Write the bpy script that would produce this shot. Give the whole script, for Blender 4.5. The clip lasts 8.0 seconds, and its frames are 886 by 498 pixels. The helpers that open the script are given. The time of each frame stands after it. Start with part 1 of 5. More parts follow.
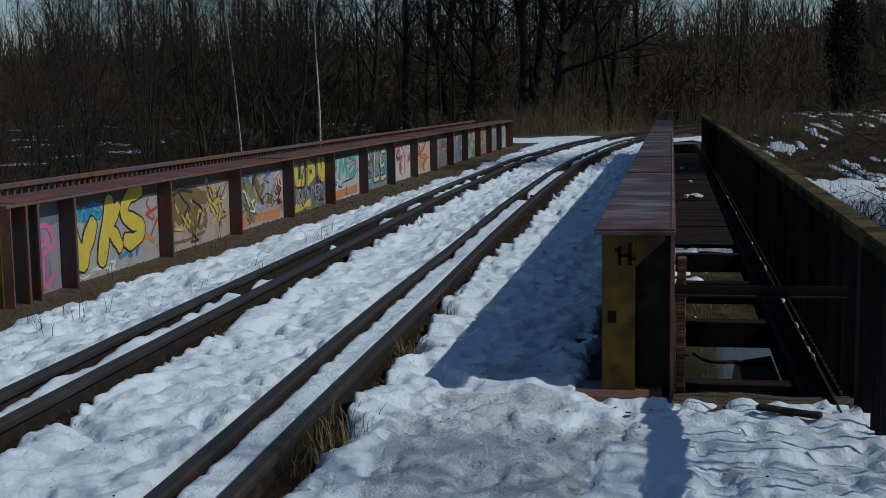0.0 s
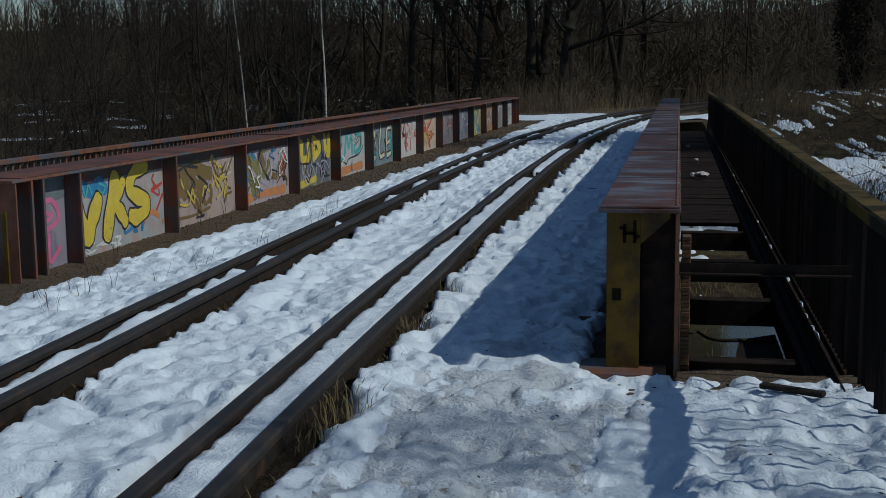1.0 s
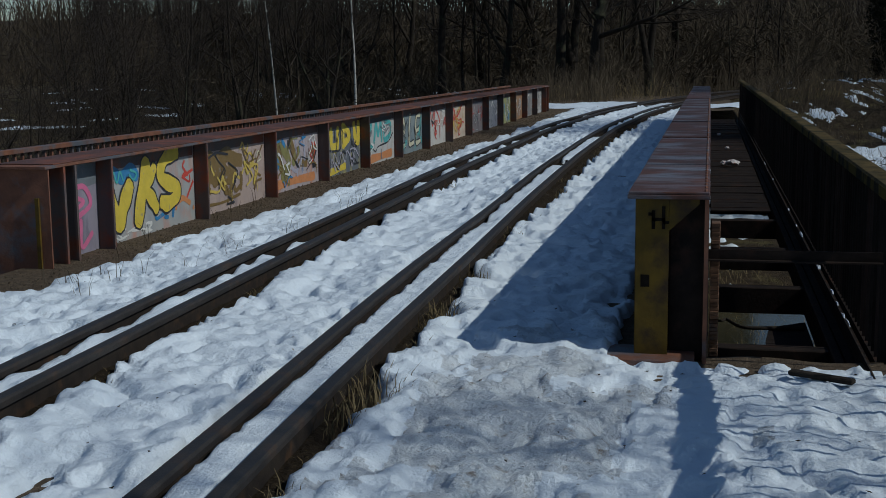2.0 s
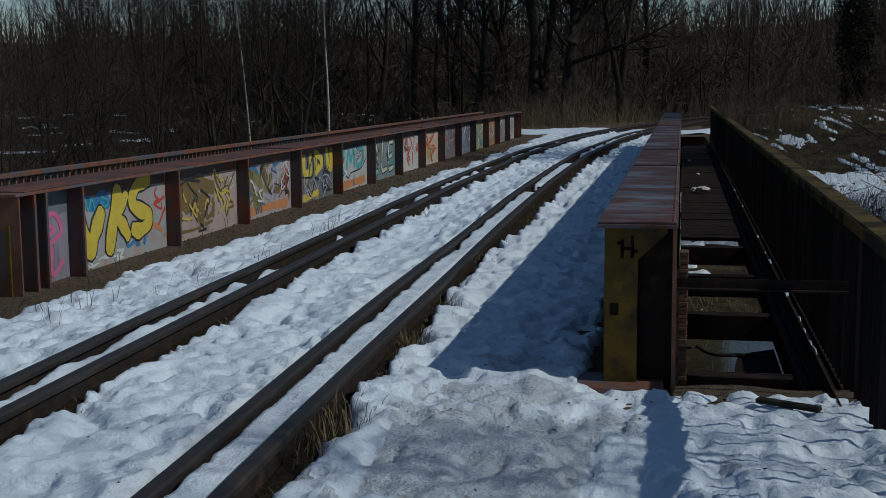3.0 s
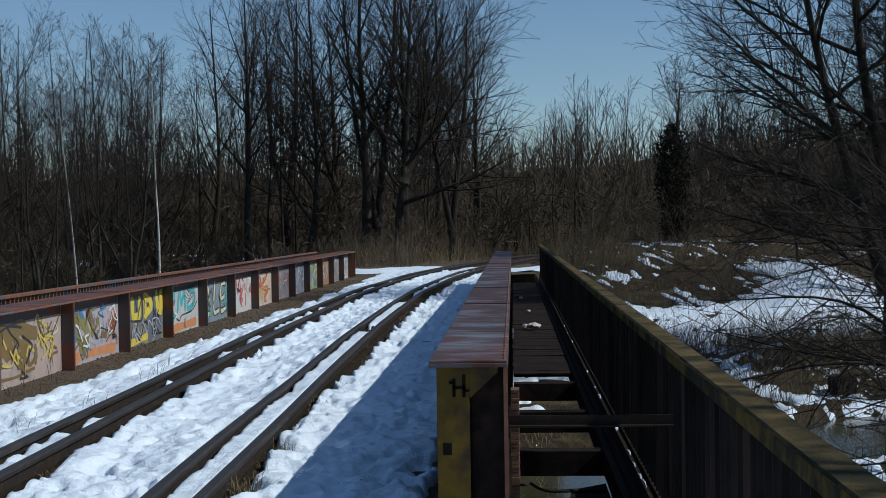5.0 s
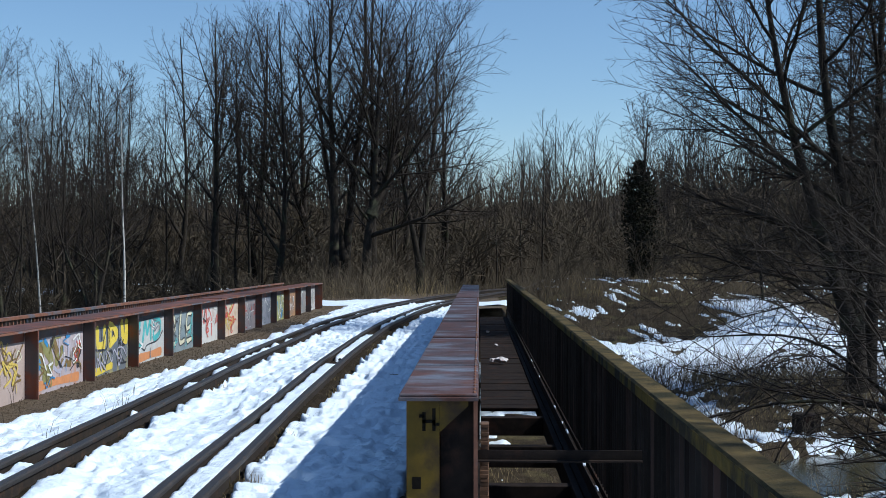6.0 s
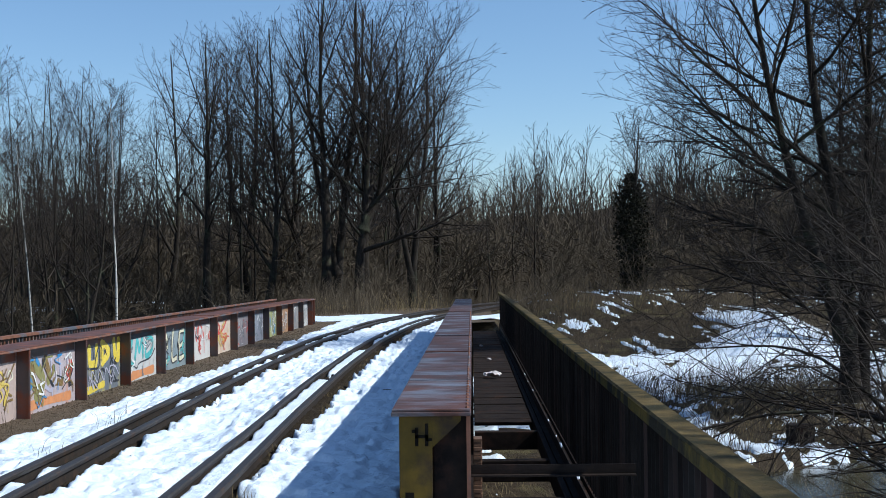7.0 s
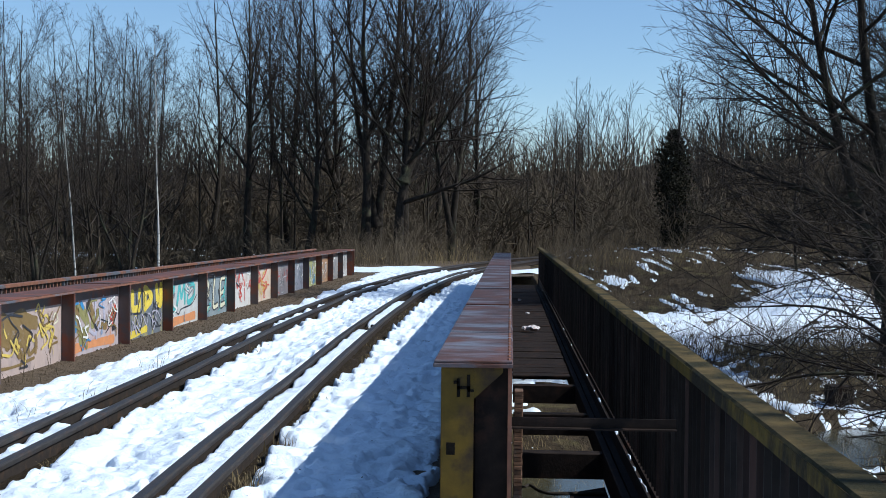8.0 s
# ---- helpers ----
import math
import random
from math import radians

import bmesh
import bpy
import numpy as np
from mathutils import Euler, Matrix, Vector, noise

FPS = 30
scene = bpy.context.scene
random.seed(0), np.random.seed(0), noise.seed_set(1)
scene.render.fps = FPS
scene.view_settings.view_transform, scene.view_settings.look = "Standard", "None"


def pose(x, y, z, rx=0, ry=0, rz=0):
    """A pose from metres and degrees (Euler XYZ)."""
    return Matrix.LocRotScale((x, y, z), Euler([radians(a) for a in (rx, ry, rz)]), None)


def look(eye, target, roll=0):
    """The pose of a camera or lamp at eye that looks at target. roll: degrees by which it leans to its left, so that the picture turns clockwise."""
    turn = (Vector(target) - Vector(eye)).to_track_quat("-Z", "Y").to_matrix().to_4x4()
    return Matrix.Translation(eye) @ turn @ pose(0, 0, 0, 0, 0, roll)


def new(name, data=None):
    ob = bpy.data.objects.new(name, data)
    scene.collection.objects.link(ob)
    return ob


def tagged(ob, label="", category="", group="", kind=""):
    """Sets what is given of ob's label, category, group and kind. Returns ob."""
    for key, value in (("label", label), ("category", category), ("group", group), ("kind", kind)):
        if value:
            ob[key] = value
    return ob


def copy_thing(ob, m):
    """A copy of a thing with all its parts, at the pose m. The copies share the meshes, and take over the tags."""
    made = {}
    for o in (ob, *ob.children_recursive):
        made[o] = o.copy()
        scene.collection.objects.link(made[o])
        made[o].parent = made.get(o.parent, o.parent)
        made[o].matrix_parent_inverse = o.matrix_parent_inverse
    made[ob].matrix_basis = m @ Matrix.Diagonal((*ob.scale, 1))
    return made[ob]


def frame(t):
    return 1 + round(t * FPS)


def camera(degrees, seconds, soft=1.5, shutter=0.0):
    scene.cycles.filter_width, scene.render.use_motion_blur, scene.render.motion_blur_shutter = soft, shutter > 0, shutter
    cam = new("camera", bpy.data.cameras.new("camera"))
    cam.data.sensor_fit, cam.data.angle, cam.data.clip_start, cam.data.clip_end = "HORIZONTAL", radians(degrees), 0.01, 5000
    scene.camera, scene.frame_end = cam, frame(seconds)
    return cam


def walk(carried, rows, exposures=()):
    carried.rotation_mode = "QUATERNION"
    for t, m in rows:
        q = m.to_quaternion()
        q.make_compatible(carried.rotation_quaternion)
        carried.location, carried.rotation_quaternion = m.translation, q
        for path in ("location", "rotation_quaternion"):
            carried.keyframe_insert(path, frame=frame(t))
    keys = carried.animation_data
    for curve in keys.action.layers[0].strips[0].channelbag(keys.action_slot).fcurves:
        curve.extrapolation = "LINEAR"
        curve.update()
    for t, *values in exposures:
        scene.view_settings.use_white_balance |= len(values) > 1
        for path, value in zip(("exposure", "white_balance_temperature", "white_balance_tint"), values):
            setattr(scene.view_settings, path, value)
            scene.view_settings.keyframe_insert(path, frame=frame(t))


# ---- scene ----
cam = camera(39.5, 8.0, soft=0.9)
walk(cam, [
    (0.0, pose(-0.023, 0.029, 1.467, 82.973, 0.838, 10.444)),
    (0.5, pose(-0.024, 0.033, 1.466, 82.751, 0.549, 10.079)),
    (1.0, pose(-0.020, 0.029, 1.466, 81.911, 0.579, 10.728)),
    (1.5, pose(-0.021, 0.021, 1.459, 82.256, 0.752, 11.149)),
    (1.7, pose(-0.019, 0.027, 1.447, 81.610, 0.719, 11.641)),
    (2.8, pose(0.006, -0.028, 1.478, 81.272, 0.518, 12.390)),
    (3.0, pose(0.008, -0.011, 1.478, 82.541, 0.467, 10.885)),
    (3.5, pose(0.008, -0.003, 1.482, 84.041, 0.479, 8.732)),
    (4.0, pose(0.022, 0.028, 1.486, 86.383, 0.668, 5.947)),
    (4.5, pose(0.026, -0.008, 1.490, 87.177, 0.572, 4.602)),
    (5.0, pose(0.031, -0.017, 1.490, 88.893, 0.877, 3.220)),
    (6.3, pose(0.000, -0.024, 1.493, 90.547, -0.098, 1.564)),
    (6.5, pose(0.009, -0.012, 1.495, 90.681, 0.240, 1.831)),
    (7.0, pose(0.012, -0.017, 1.493, 91.079, 0.629, 1.343)),
    (7.5, pose(0.004, -0.019, 1.497, 90.915, -0.337, 1.579)),
    (8.0, pose(-0.020, -0.025, 1.487, 88.908, -0.567, 3.136)),
], exposures=[(0.0, -1.14, 5800, 4), (1.7, -1.17, 5800, 4), (3.0, -1.33, 5800, 4), (3.5, -1.36, 5800, 4), (4.0, -1.17, 5800, 4), (4.5, -0.87, 5800, 4), (5.0, -0.48, 5700, 5), (6.5, 0.18, 5600, 6), (8.0, 0.21, 5650, 7)])

# ---- light ----
SUN_ELEV, SUN_TURN = radians(41.5), radians(95.5)
world = bpy.data.worlds.new("sky")
scene.world = world
world.use_nodes = True
wn = world.node_tree
sky = wn.nodes.new("ShaderNodeTexSky")
sky.sky_type = "NISHITA"
sky.sun_disc = False
sky.air_density, sky.dust_density, sky.ozone_density = 1.0, 0.15, 2.2
sky.sun_elevation, sky.sun_rotation = SUN_ELEV, SUN_TURN
wn.nodes["Background"].inputs["Strength"].default_value = 0.106
wn.links.new(sky.outputs[0], wn.nodes["Background"].inputs["Color"])
sun = new("sun", bpy.data.lights.new("sun", "SUN"))
sun.data.energy, sun.data.angle, sun.data.color = 4.6, radians(0.53), (1.0, 0.94, 0.83)
sun_to = Vector((math.sin(SUN_TURN) * math.cos(SUN_ELEV), math.cos(SUN_TURN) * math.cos(SUN_ELEV), math.sin(SUN_ELEV)))
sun.matrix_world = look(sun_to * 60, (0, 0, 0))


# ---- materials ----
def surf(name, c1, c2, scale=4.0, rough=0.8, metal=0.0, c3=None, scale3=1.0, lo=0.5, hi=0.6, bump=0.3, bscale=40.0,
         stretch=(1, 1, 1), stretch3=(1, 1, 1), vary=0.0, spec=0.5, dist=0.02, rough3=None, subsurface=0.0):
    """A noise-mixed surface: fine grain of c1 and c2, patches of c3, relief."""
    m = bpy.data.materials.new(name)
    m.use_nodes = True
    nt = m.node_tree
    N, L = nt.nodes, nt.links
    bs = N["Principled BSDF"]
    geo = N.new("ShaderNodeNewGeometry")

    def noise_tex(sc, st, detail=6.0):
        mp = N.new("ShaderNodeMapping")
        mp.inputs["Scale"].default_value = st
        L.new(geo.outputs["Position"], mp.inputs["Vector"])
        tx = N.new("ShaderNodeTexNoise")
        tx.inputs["Scale"].default_value = sc
        tx.inputs["Detail"].default_value = detail
        tx.inputs["Roughness"].default_value = 0.62
        L.new(mp.outputs[0], tx.inputs["Vector"])
        return tx.outputs["Fac"]

    def ramp(fac, a, b):
        r = N.new("ShaderNodeMapRange")
        r.inputs["From Min"].default_value, r.inputs["From Max"].default_value = a, b
        L.new(fac, r.inputs["Value"])
        return r.outputs[0]

    def mixc(fac, a, b):
        x = N.new("ShaderNodeMix")
        x.data_type = "RGBA"
        L.new(fac, x.inputs[0])
        for sock, v in ((x.inputs[6], a), (x.inputs[7], b)):
            if isinstance(v, tuple):
                sock.default_value = (*v, 1)
            else:
                L.new(v, sock)
        return x.outputs[2]

    col = mixc(ramp(noise_tex(scale, stretch), 0.3, 0.7), c1, c2)
    if c3:
        fac3 = ramp(noise_tex(scale3, stretch3), lo, hi)
        col = mixc(fac3, col, c3)
        if rough3 is not None:
            rr = N.new("ShaderNodeMapRange")
            rr.inputs["To Min"].default_value, rr.inputs["To Max"].default_value = rough, rough3
            L.new(fac3, rr.inputs["Value"])
            L.new(rr.outputs[0], bs.inputs["Roughness"])
    if vary:
        info = N.new("ShaderNodeObjectInfo")
        hsv = N.new("ShaderNodeHueSaturation")
        rv = N.new("ShaderNodeMapRange")
        rv.inputs["To Min"].default_value, rv.inputs["To Max"].default_value = 1 - vary, 1 + vary
        L.new(info.outputs["Random"], rv.inputs["Value"])
        L.new(rv.outputs[0], hsv.inputs["Value"])
        L.new(col, hsv.inputs["Color"])
        col = hsv.outputs[0]
    L.new(col, bs.inputs["Base Color"])
    if rough3 is None or not c3:
        bs.inputs["Roughness"].default_value = rough
    bs.inputs["Metallic"].default_value = metal
    bs.inputs["Specular IOR Level"].default_value = spec
    if subsurface:
        bs.inputs["Subsurface Weight"].default_value = subsurface
        bs.inputs["Subsurface Radius"].default_value = (0.03, 0.04, 0.05)
    if bump:
        b = N.new("ShaderNodeBump")
        b.inputs["Strength"].default_value, b.inputs["Distance"].default_value = bump, dist
        L.new(noise_tex(bscale, (1, 1, 1)), b.inputs["Height"])
        L.new(b.outputs[0], bs.inputs["Normal"])
    return m


M_SNOW = surf("snow", (0.78, 0.84, 0.90), (0.72, 0.785, 0.86), 3, 0.65, c3=(0.5, 0.48, 0.46), scale3=9, lo=0.66, hi=0.8, bump=0.7, bscale=42, dist=0.02, spec=0.3)
M_SNOWTRAMP = surf("trodden_snow", (0.76, 0.81, 0.86), (0.60, 0.63, 0.67), 7, 0.6, c3=(0.26, 0.22, 0.18), scale3=16, lo=0.58, hi=0.74, bump=0.9, bscale=55, dist=0.03, spec=0.3)
M_DIRT = surf("gravelly_dirt", (0.06, 0.043, 0.028), (0.15, 0.11, 0.073), 18, 0.95, c3=(0.20, 0.155, 0.11), scale3=60, lo=0.58, hi=0.68, bump=1.0, bscale=60, dist=0.02, spec=0.2)
M_BANK = surf("leaf_litter", (0.03, 0.023, 0.015), (0.08, 0.058, 0.036), 6, 0.95, c3=(0.13, 0.11, 0.05), scale3=1.2, lo=0.52, hi=0.7, bump=1.0, bscale=25, dist=0.08, spec=0.1)
M_BALLAST = surf("packed_grit", (0.016, 0.012, 0.008), (0.05, 0.036, 0.022), 28, 0.95, c3=(0.10, 0.078, 0.04), scale3=40, lo=0.6, hi=0.7, bump=1.0, bscale=45, dist=0.04, spec=0.1)
M_STIFF = surf("blue_grey_paint", (0.085, 0.075, 0.078), (0.12, 0.085, 0.075), 5, 0.6, c3=(0.20, 0.062, 0.032), scale3=3.2, lo=0.46, hi=0.62, bump=0.3, bscale=50, dist=0.005, spec=0.3)
M_RUST = surf("rusted_steel", (0.12, 0.05, 0.03), (0.24, 0.10, 0.055), 7, 0.75, 0.1, c3=(0.10, 0.105, 0.12), scale3=2.2, lo=0.5, hi=0.62, bump=0.35, bscale=60, dist=0.006, rough3=0.5)
M_RUSTGREY = surf("rusty_grey_paint", (0.125, 0.052, 0.034), (0.075, 0.05, 0.044), 4, 0.6, 0.0, c3=(0.22, 0.075, 0.04), scale3=2.6, lo=0.48, hi=0.62, bump=0.35, bscale=60, dist=0.006, spec=0.3)
# rust is its own; blue-grey bands are sky sheen put into the colour
M_TOP = surf("rust_and_painted_sheen", (0.11, 0.040, 0.024), (0.036, 0.022, 0.019), 5, 0.6, 0.0, c3=(0.12, 0.125, 0.145), scale3=2.4, lo=0.49, hi=0.63, bump=0.35, bscale=50, dist=0.006, stretch=(1, 0.8, 1), stretch3=(0.5, 1.1, 1), rough3=0.34, vary=0.25, spec=0.35)
M_GREY = surf("grey_paint", (0.14, 0.16, 0.19), (0.20, 0.22, 0.25), 5, 0.6, c3=(0.16, 0.07, 0.04), scale3=4, lo=0.56, hi=0.68, bump=0.25, bscale=40, dist=0.005)
M_YELLOW = surf("faded_yellow_paint", (0.145, 0.09, 0.011), (0.07, 0.044, 0.009), 6, 0.7, spec=0.2, c3=(0.045, 0.028, 0.016), scale3=4, lo=0.50, hi=0.66, bump=0.3, bscale=40, dist=0.005)
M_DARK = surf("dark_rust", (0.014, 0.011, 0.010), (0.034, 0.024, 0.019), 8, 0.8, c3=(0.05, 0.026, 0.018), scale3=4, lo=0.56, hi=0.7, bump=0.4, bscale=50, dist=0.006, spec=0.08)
# near-black base carries the deep shade of the bars; reddish streaks are theirs
M_PLATE = surf("shade_black_bars", (0.007, 0.0065, 0.0065), (0.017, 0.015, 0.0145), 5, 0.85, c3=(0.034, 0.022, 0.020), scale3=4, lo=0.5, hi=0.7, bump=0.35, bscale=40, dist=0.006, stretch3=(1, 3.2, 0.12), spec=0.06, vary=0.45)
# moss colour, with tree shade painted in as the dark patches
M_MOSS = surf("moss_with_shade_patches", (0.055, 0.040, 0.018), (0.15, 0.105, 0.042), 8, 0.9, spec=0.1, c3=(0.03, 0.027, 0.013), scale3=3, lo=0.46, hi=0.62, bump=0.6, bscale=60, dist=0.01)
M_LICHEN = surf("lichened_edge", (0.05, 0.036, 0.010), (0.12, 0.08, 0.014), 10, 0.9, spec=0.1, c3=(0.016, 0.013, 0.008), scale3=3.5, lo=0.48, hi=0.58, bump=0.5, bscale=60, dist=0.008, stretch3=(1, 1, 0.5))
M_RAIL = surf("rail_steel", (0.018, 0.015, 0.013), (0.036, 0.027, 0.021), 14, 0.75, 0.0, spec=0.15, c3=(0.06, 0.034, 0.02), scale3=7, lo=0.56, hi=0.7, bump=0.3, bscale=70, dist=0.004)
M_RAILHEAD = surf("worn_rail_head", (0.026, 0.023, 0.021), (0.044, 0.036, 0.031), 14, 0.5, 0.0, spec=0.3, c3=(0.07, 0.042, 0.026), scale3=5, lo=0.56, hi=0.72, bump=0.3, bscale=70, dist=0.004)
M_CONCRETE = surf("concrete", (0.30, 0.28, 0.24), (0.42, 0.39, 0.34), 5, 0.9, c3=(0.15, 0.14, 0.10), scale3=2, lo=0.5, hi=0.66, bump=0.4, bscale=40)
M_BRICK = surf("packing_plate", (0.13, 0.065, 0.035), (0.19, 0.10, 0.055), 9, 0.9, c3=(0.12, 0.09, 0.07), scale3=7, lo=0.55, hi=0.65, vary=0.3, bump=0.4, bscale=60, dist=0.006)
M_BARK = surf("dark_bark", (0.018, 0.0145, 0.0115), (0.044, 0.035, 0.028), 9, 0.95, c3=(0.065, 0.068, 0.04), scale3=1.3, lo=0.54, hi=0.72, bump=0.8, bscale=18, dist=0.04, stretch=(1, 1, 0.25), spec=0.15)
M_TWIG = surf("twigs", (0.022, 0.017, 0.014), (0.050, 0.039, 0.031), 3, 0.9, bump=0, spec=0.15)
M_BUSH = surf("brush_stems", (0.052, 0.041, 0.029), (0.108, 0.084, 0.057), 2, 0.9, bump=0, spec=0.1)
M_BIRCH = surf("birch_bark", (0.34, 0.32, 0.29), (0.50, 0.48, 0.44), 4, 0.8, c3=(0.07, 0.06, 0.05), scale3=5, lo=0.54, hi=0.62, stretch3=(1, 1, 3), bump=0.3)
M_REED = surf("dry_grass", (0.14, 0.105, 0.055), (0.24, 0.185, 0.10), 4, 0.9, bump=0, spec=0.15)
M_GRAVEL = surf("gravel", (0.055, 0.042, 0.029), (0.125, 0.096, 0.066), 30, 0.9, bump=0, spec=0.2)
M_BLACKMARK = surf("black_mark", (0.008, 0.007, 0.006), (0.02, 0.016, 0.012), 30, 0.9, bump=0, spec=0.03)
M_PAPER = surf("paper", (0.75, 0.72, 0.7), (0.6, 0.5, 0.48), 20, 0.6, c3=(0.5, 0.08, 0.06), scale3=18, lo=0.6, hi=0.65, bump=0.4)
M_IVY = surf("ivy", (0.012, 0.012, 0.008), (0.03, 0.027, 0.017), 6, 0.8, bump=0, spec=0.05)
M_WATER = surf("stream_water", (0.045, 0.042, 0.025), (0.06, 0.055, 0.033), 1, 0.16, bump=0.25, bscale=7, dist=0.01)


# ---- mesh helpers ----
def part(name, bm, material, parent=None, label=""):
    me = bpy.data.meshes.new(name)
    bm.to_mesh(me)
    bm.free()
    me.materials.append(material)
    ob = new(name, me)
    if parent:
        ob.parent = parent
    if label:
        ob["label"] = label
    return ob


def raw(name, verts, faces, material, parent=None, label="", smooth=False):
    me = bpy.data.meshes.new(name)
    me.from_pydata([tuple(v) for v in verts], [], [tuple(int(i) for i in q) for q in faces])
    me.materials.append(material)
    if smooth:
        me.polygons.foreach_set("use_smooth", [True] * len(me.polygons))
    me.update()
    ob = new(name, me)
    if parent:
        ob.parent = parent
    if label:
        ob["label"] = label
    return ob


def box(bm, x0, x1, y0, y1, z0, z1, bev=0.0):
    r = bmesh.ops.create_cube(bm, size=1.0, matrix=Matrix.LocRotScale(((x0 + x1) / 2, (y0 + y1) / 2, (z0 + z1) / 2), None, (x1 - x0, y1 - y0, z1 - z0)))
    if bev:
        es = list({e for v in r["verts"] for e in v.link_edges})
        bmesh.ops.bevel(bm, geom=es, offset=bev, segments=1, affect="EDGES")
    return bm


def boxed(*a, bev=0.0):
    return box(bmesh.new(), *a, bev=bev)


def prism(bm, pts, axis, a, b):
    """Extrudes the polygon pts (two coordinates) along axis 0, 1 or 2 from a to b."""
    def put(p, w):
        return (w, *p) if axis == 0 else ((p[0], w, p[1]) if axis == 1 else (*p, w))
    va = [bm.verts.new(put(p, a)) for p in pts]
    vb = [bm.verts.new(put(p, b)) for p in pts]
    n = len(pts)
    bm.faces.new(va), bm.faces.new(vb)
    for i in range(n):
        bm.faces.new((va[i], va[(i + 1) % n], vb[(i + 1) % n], vb[i]))
    bmesh.ops.recalc_face_normals(bm, faces=bm.faces)
    return bm


def thing(name, label, category, at=(0, 0, 0), group="", kind=""):
    ob = new(name)
    ob.location = at
    return tagged(ob, label, category, group, kind)


_rng = np.random.default_rng(5)
_LAT = _rng.random((256, 256))


def vnoise(x, y):
    xi, yi = np.floor(x).astype(int), np.floor(y).astype(int)
    u, v = x - xi, y - yi
    u, v = u * u * (3 - 2 * u), v * v * (3 - 2 * v)
    a, b = _LAT[xi % 256, yi % 256], _LAT[(xi + 1) % 256, yi % 256]
    c, d = _LAT[xi % 256, (yi + 1) % 256], _LAT[(xi + 1) % 256, (yi + 1) % 256]
    return a + (b - a) * u + (c - a) * v + (a - b - c + d) * u * v - 0.5


def fbm(x, y, octaves=4):
    s, amp, out = 1.0, 1.0, 0.0
    for k in range(octaves):
        out = out + amp * vnoise(x * s + 17.3 * k, y * s - 9.1 * k)
        s, amp = s * 2.03, amp * 0.5
    return out


def smooth(a, b, x):
    t = np.clip((x - a) / (b - a), 0, 1)
    return t * t * (3 - 2 * t)


# ---- plan ----
TRACK_Y = [-30, 0, 5, 10, 15, 20, 25, 30, 35, 40, 50, 60, 80]
TRACK_X = [-1.6, -2.12, -2.30, -2.45, -2.57, -2.63, -2.60, -2.42, -2.08, -1.5, 0.4, 3.2, 11]


def track_x(y):
    """The middle of the track."""
    out = 0.0
    for k, w in ((-2.5, 0.25), (0, 0.5), (2.5, 0.25)):
        out = out + w * np.interp(np.asarray(y, float) + k, TRACK_Y, TRACK_X)
    return out


def stream_y(x):
    """The middle of the stream, which runs askew under the bridge."""
    return 15.6 + 0.72 * np.clip(x, -3, 30) + 0.15 * np.clip(x + 3, -60, 0)


def terrain(x, y):
    """Height of the bare ground."""
    z = 0.03 * fbm(x * 0.4, y * 0.4)
    near = smooth(6.0, 10.5, y + 0.0 * x)
    far = smooth(50.0, 38.0, y - 0.25 * np.clip(x - 6, 0, 30))
    valley = near * far
    side = smooth(1.1, 4.5, x) * smooth(9, 4, y)
    lside = smooth(-6.4, -9.5, x) * smooth(70, 45, y)
    drop = np.maximum(np.maximum(valley, side), lside)
    bottom = -1.75 + 0.25 * fbm(x * 0.12 + 5, y * 0.12)
    under = (x > -6.2) & (x < 0.9) & (y > 36)
    drop = np.where(under, drop * smooth(44, 38, y), drop)
    stream = smooth(2.6, 1.2, np.abs(y - stream_y(x)))
    shelf = -0.12 * smooth(-7.2, -6.8, x) * smooth(1.5, 1.1, x) * smooth(6.6, 6.0, y) * smooth(-7, -6, y)
    hill = 2.2 * smooth(9, 22, x) * smooth(46, 70, y) + 8.0 * smooth(80, 150, y)
    hill = hill + 0.6 * smooth(43, 49, y) * smooth(1.2, 4, x) * smooth(15, 9, x) + 0.85 * np.exp(-((x - 10.4) / 2.4) ** 2 - ((y - 43.5) / 2.8) ** 2)
    hill = hill + 0.45 * np.exp(-((x - 6.6) / 1.8) ** 2 - ((y - 27.5) / 2.5) ** 2)
    return shelf + z * (1 + 3 * drop) + drop * bottom - 0.5 * stream * drop + hill + 0.25 * fbm(x * 0.08, y * 0.08) * smooth(40, 60, y)


def sheet(name, x0, x1, nx, y0, y1, ny, height, material, keep=None, parent=None, label="", xs=None, ys=None):
    X, Y = np.meshgrid(np.linspace(x0, x1, nx) if xs is None else xs, np.linspace(y0, y1, ny) if ys is None else ys)
    Z = height(X, Y)
    ny, nx = X.shape
    idx = np.arange(nx * ny).reshape(ny, nx)
    q = np.stack([idx[:-1, :-1], idx[:-1, 1:], idx[1:, 1:], idx[1:, :-1]], -1).reshape(-1, 4)
    if keep is not None:
        K = keep(X, Y).ravel()
        q = q[K[q].any(1)]
    used = np.unique(q)
    remap = np.zeros(nx * ny, int)
    remap[used] = np.arange(len(used))
    V = np.stack([X.ravel(), Y.ravel(), Z.ravel()], 1)[used]
    return raw(name, V, remap[q], material, parent, label, smooth=True)


def spread(a, b, n, mid, power=2.2):
    """n values from a to b, dense round mid."""
    t = np.linspace(-1, 1, n)
    s = np.sign(t) * np.abs(t) ** power
    return np.where(s < 0, mid + s * (mid - a), mid + s * (b - mid))


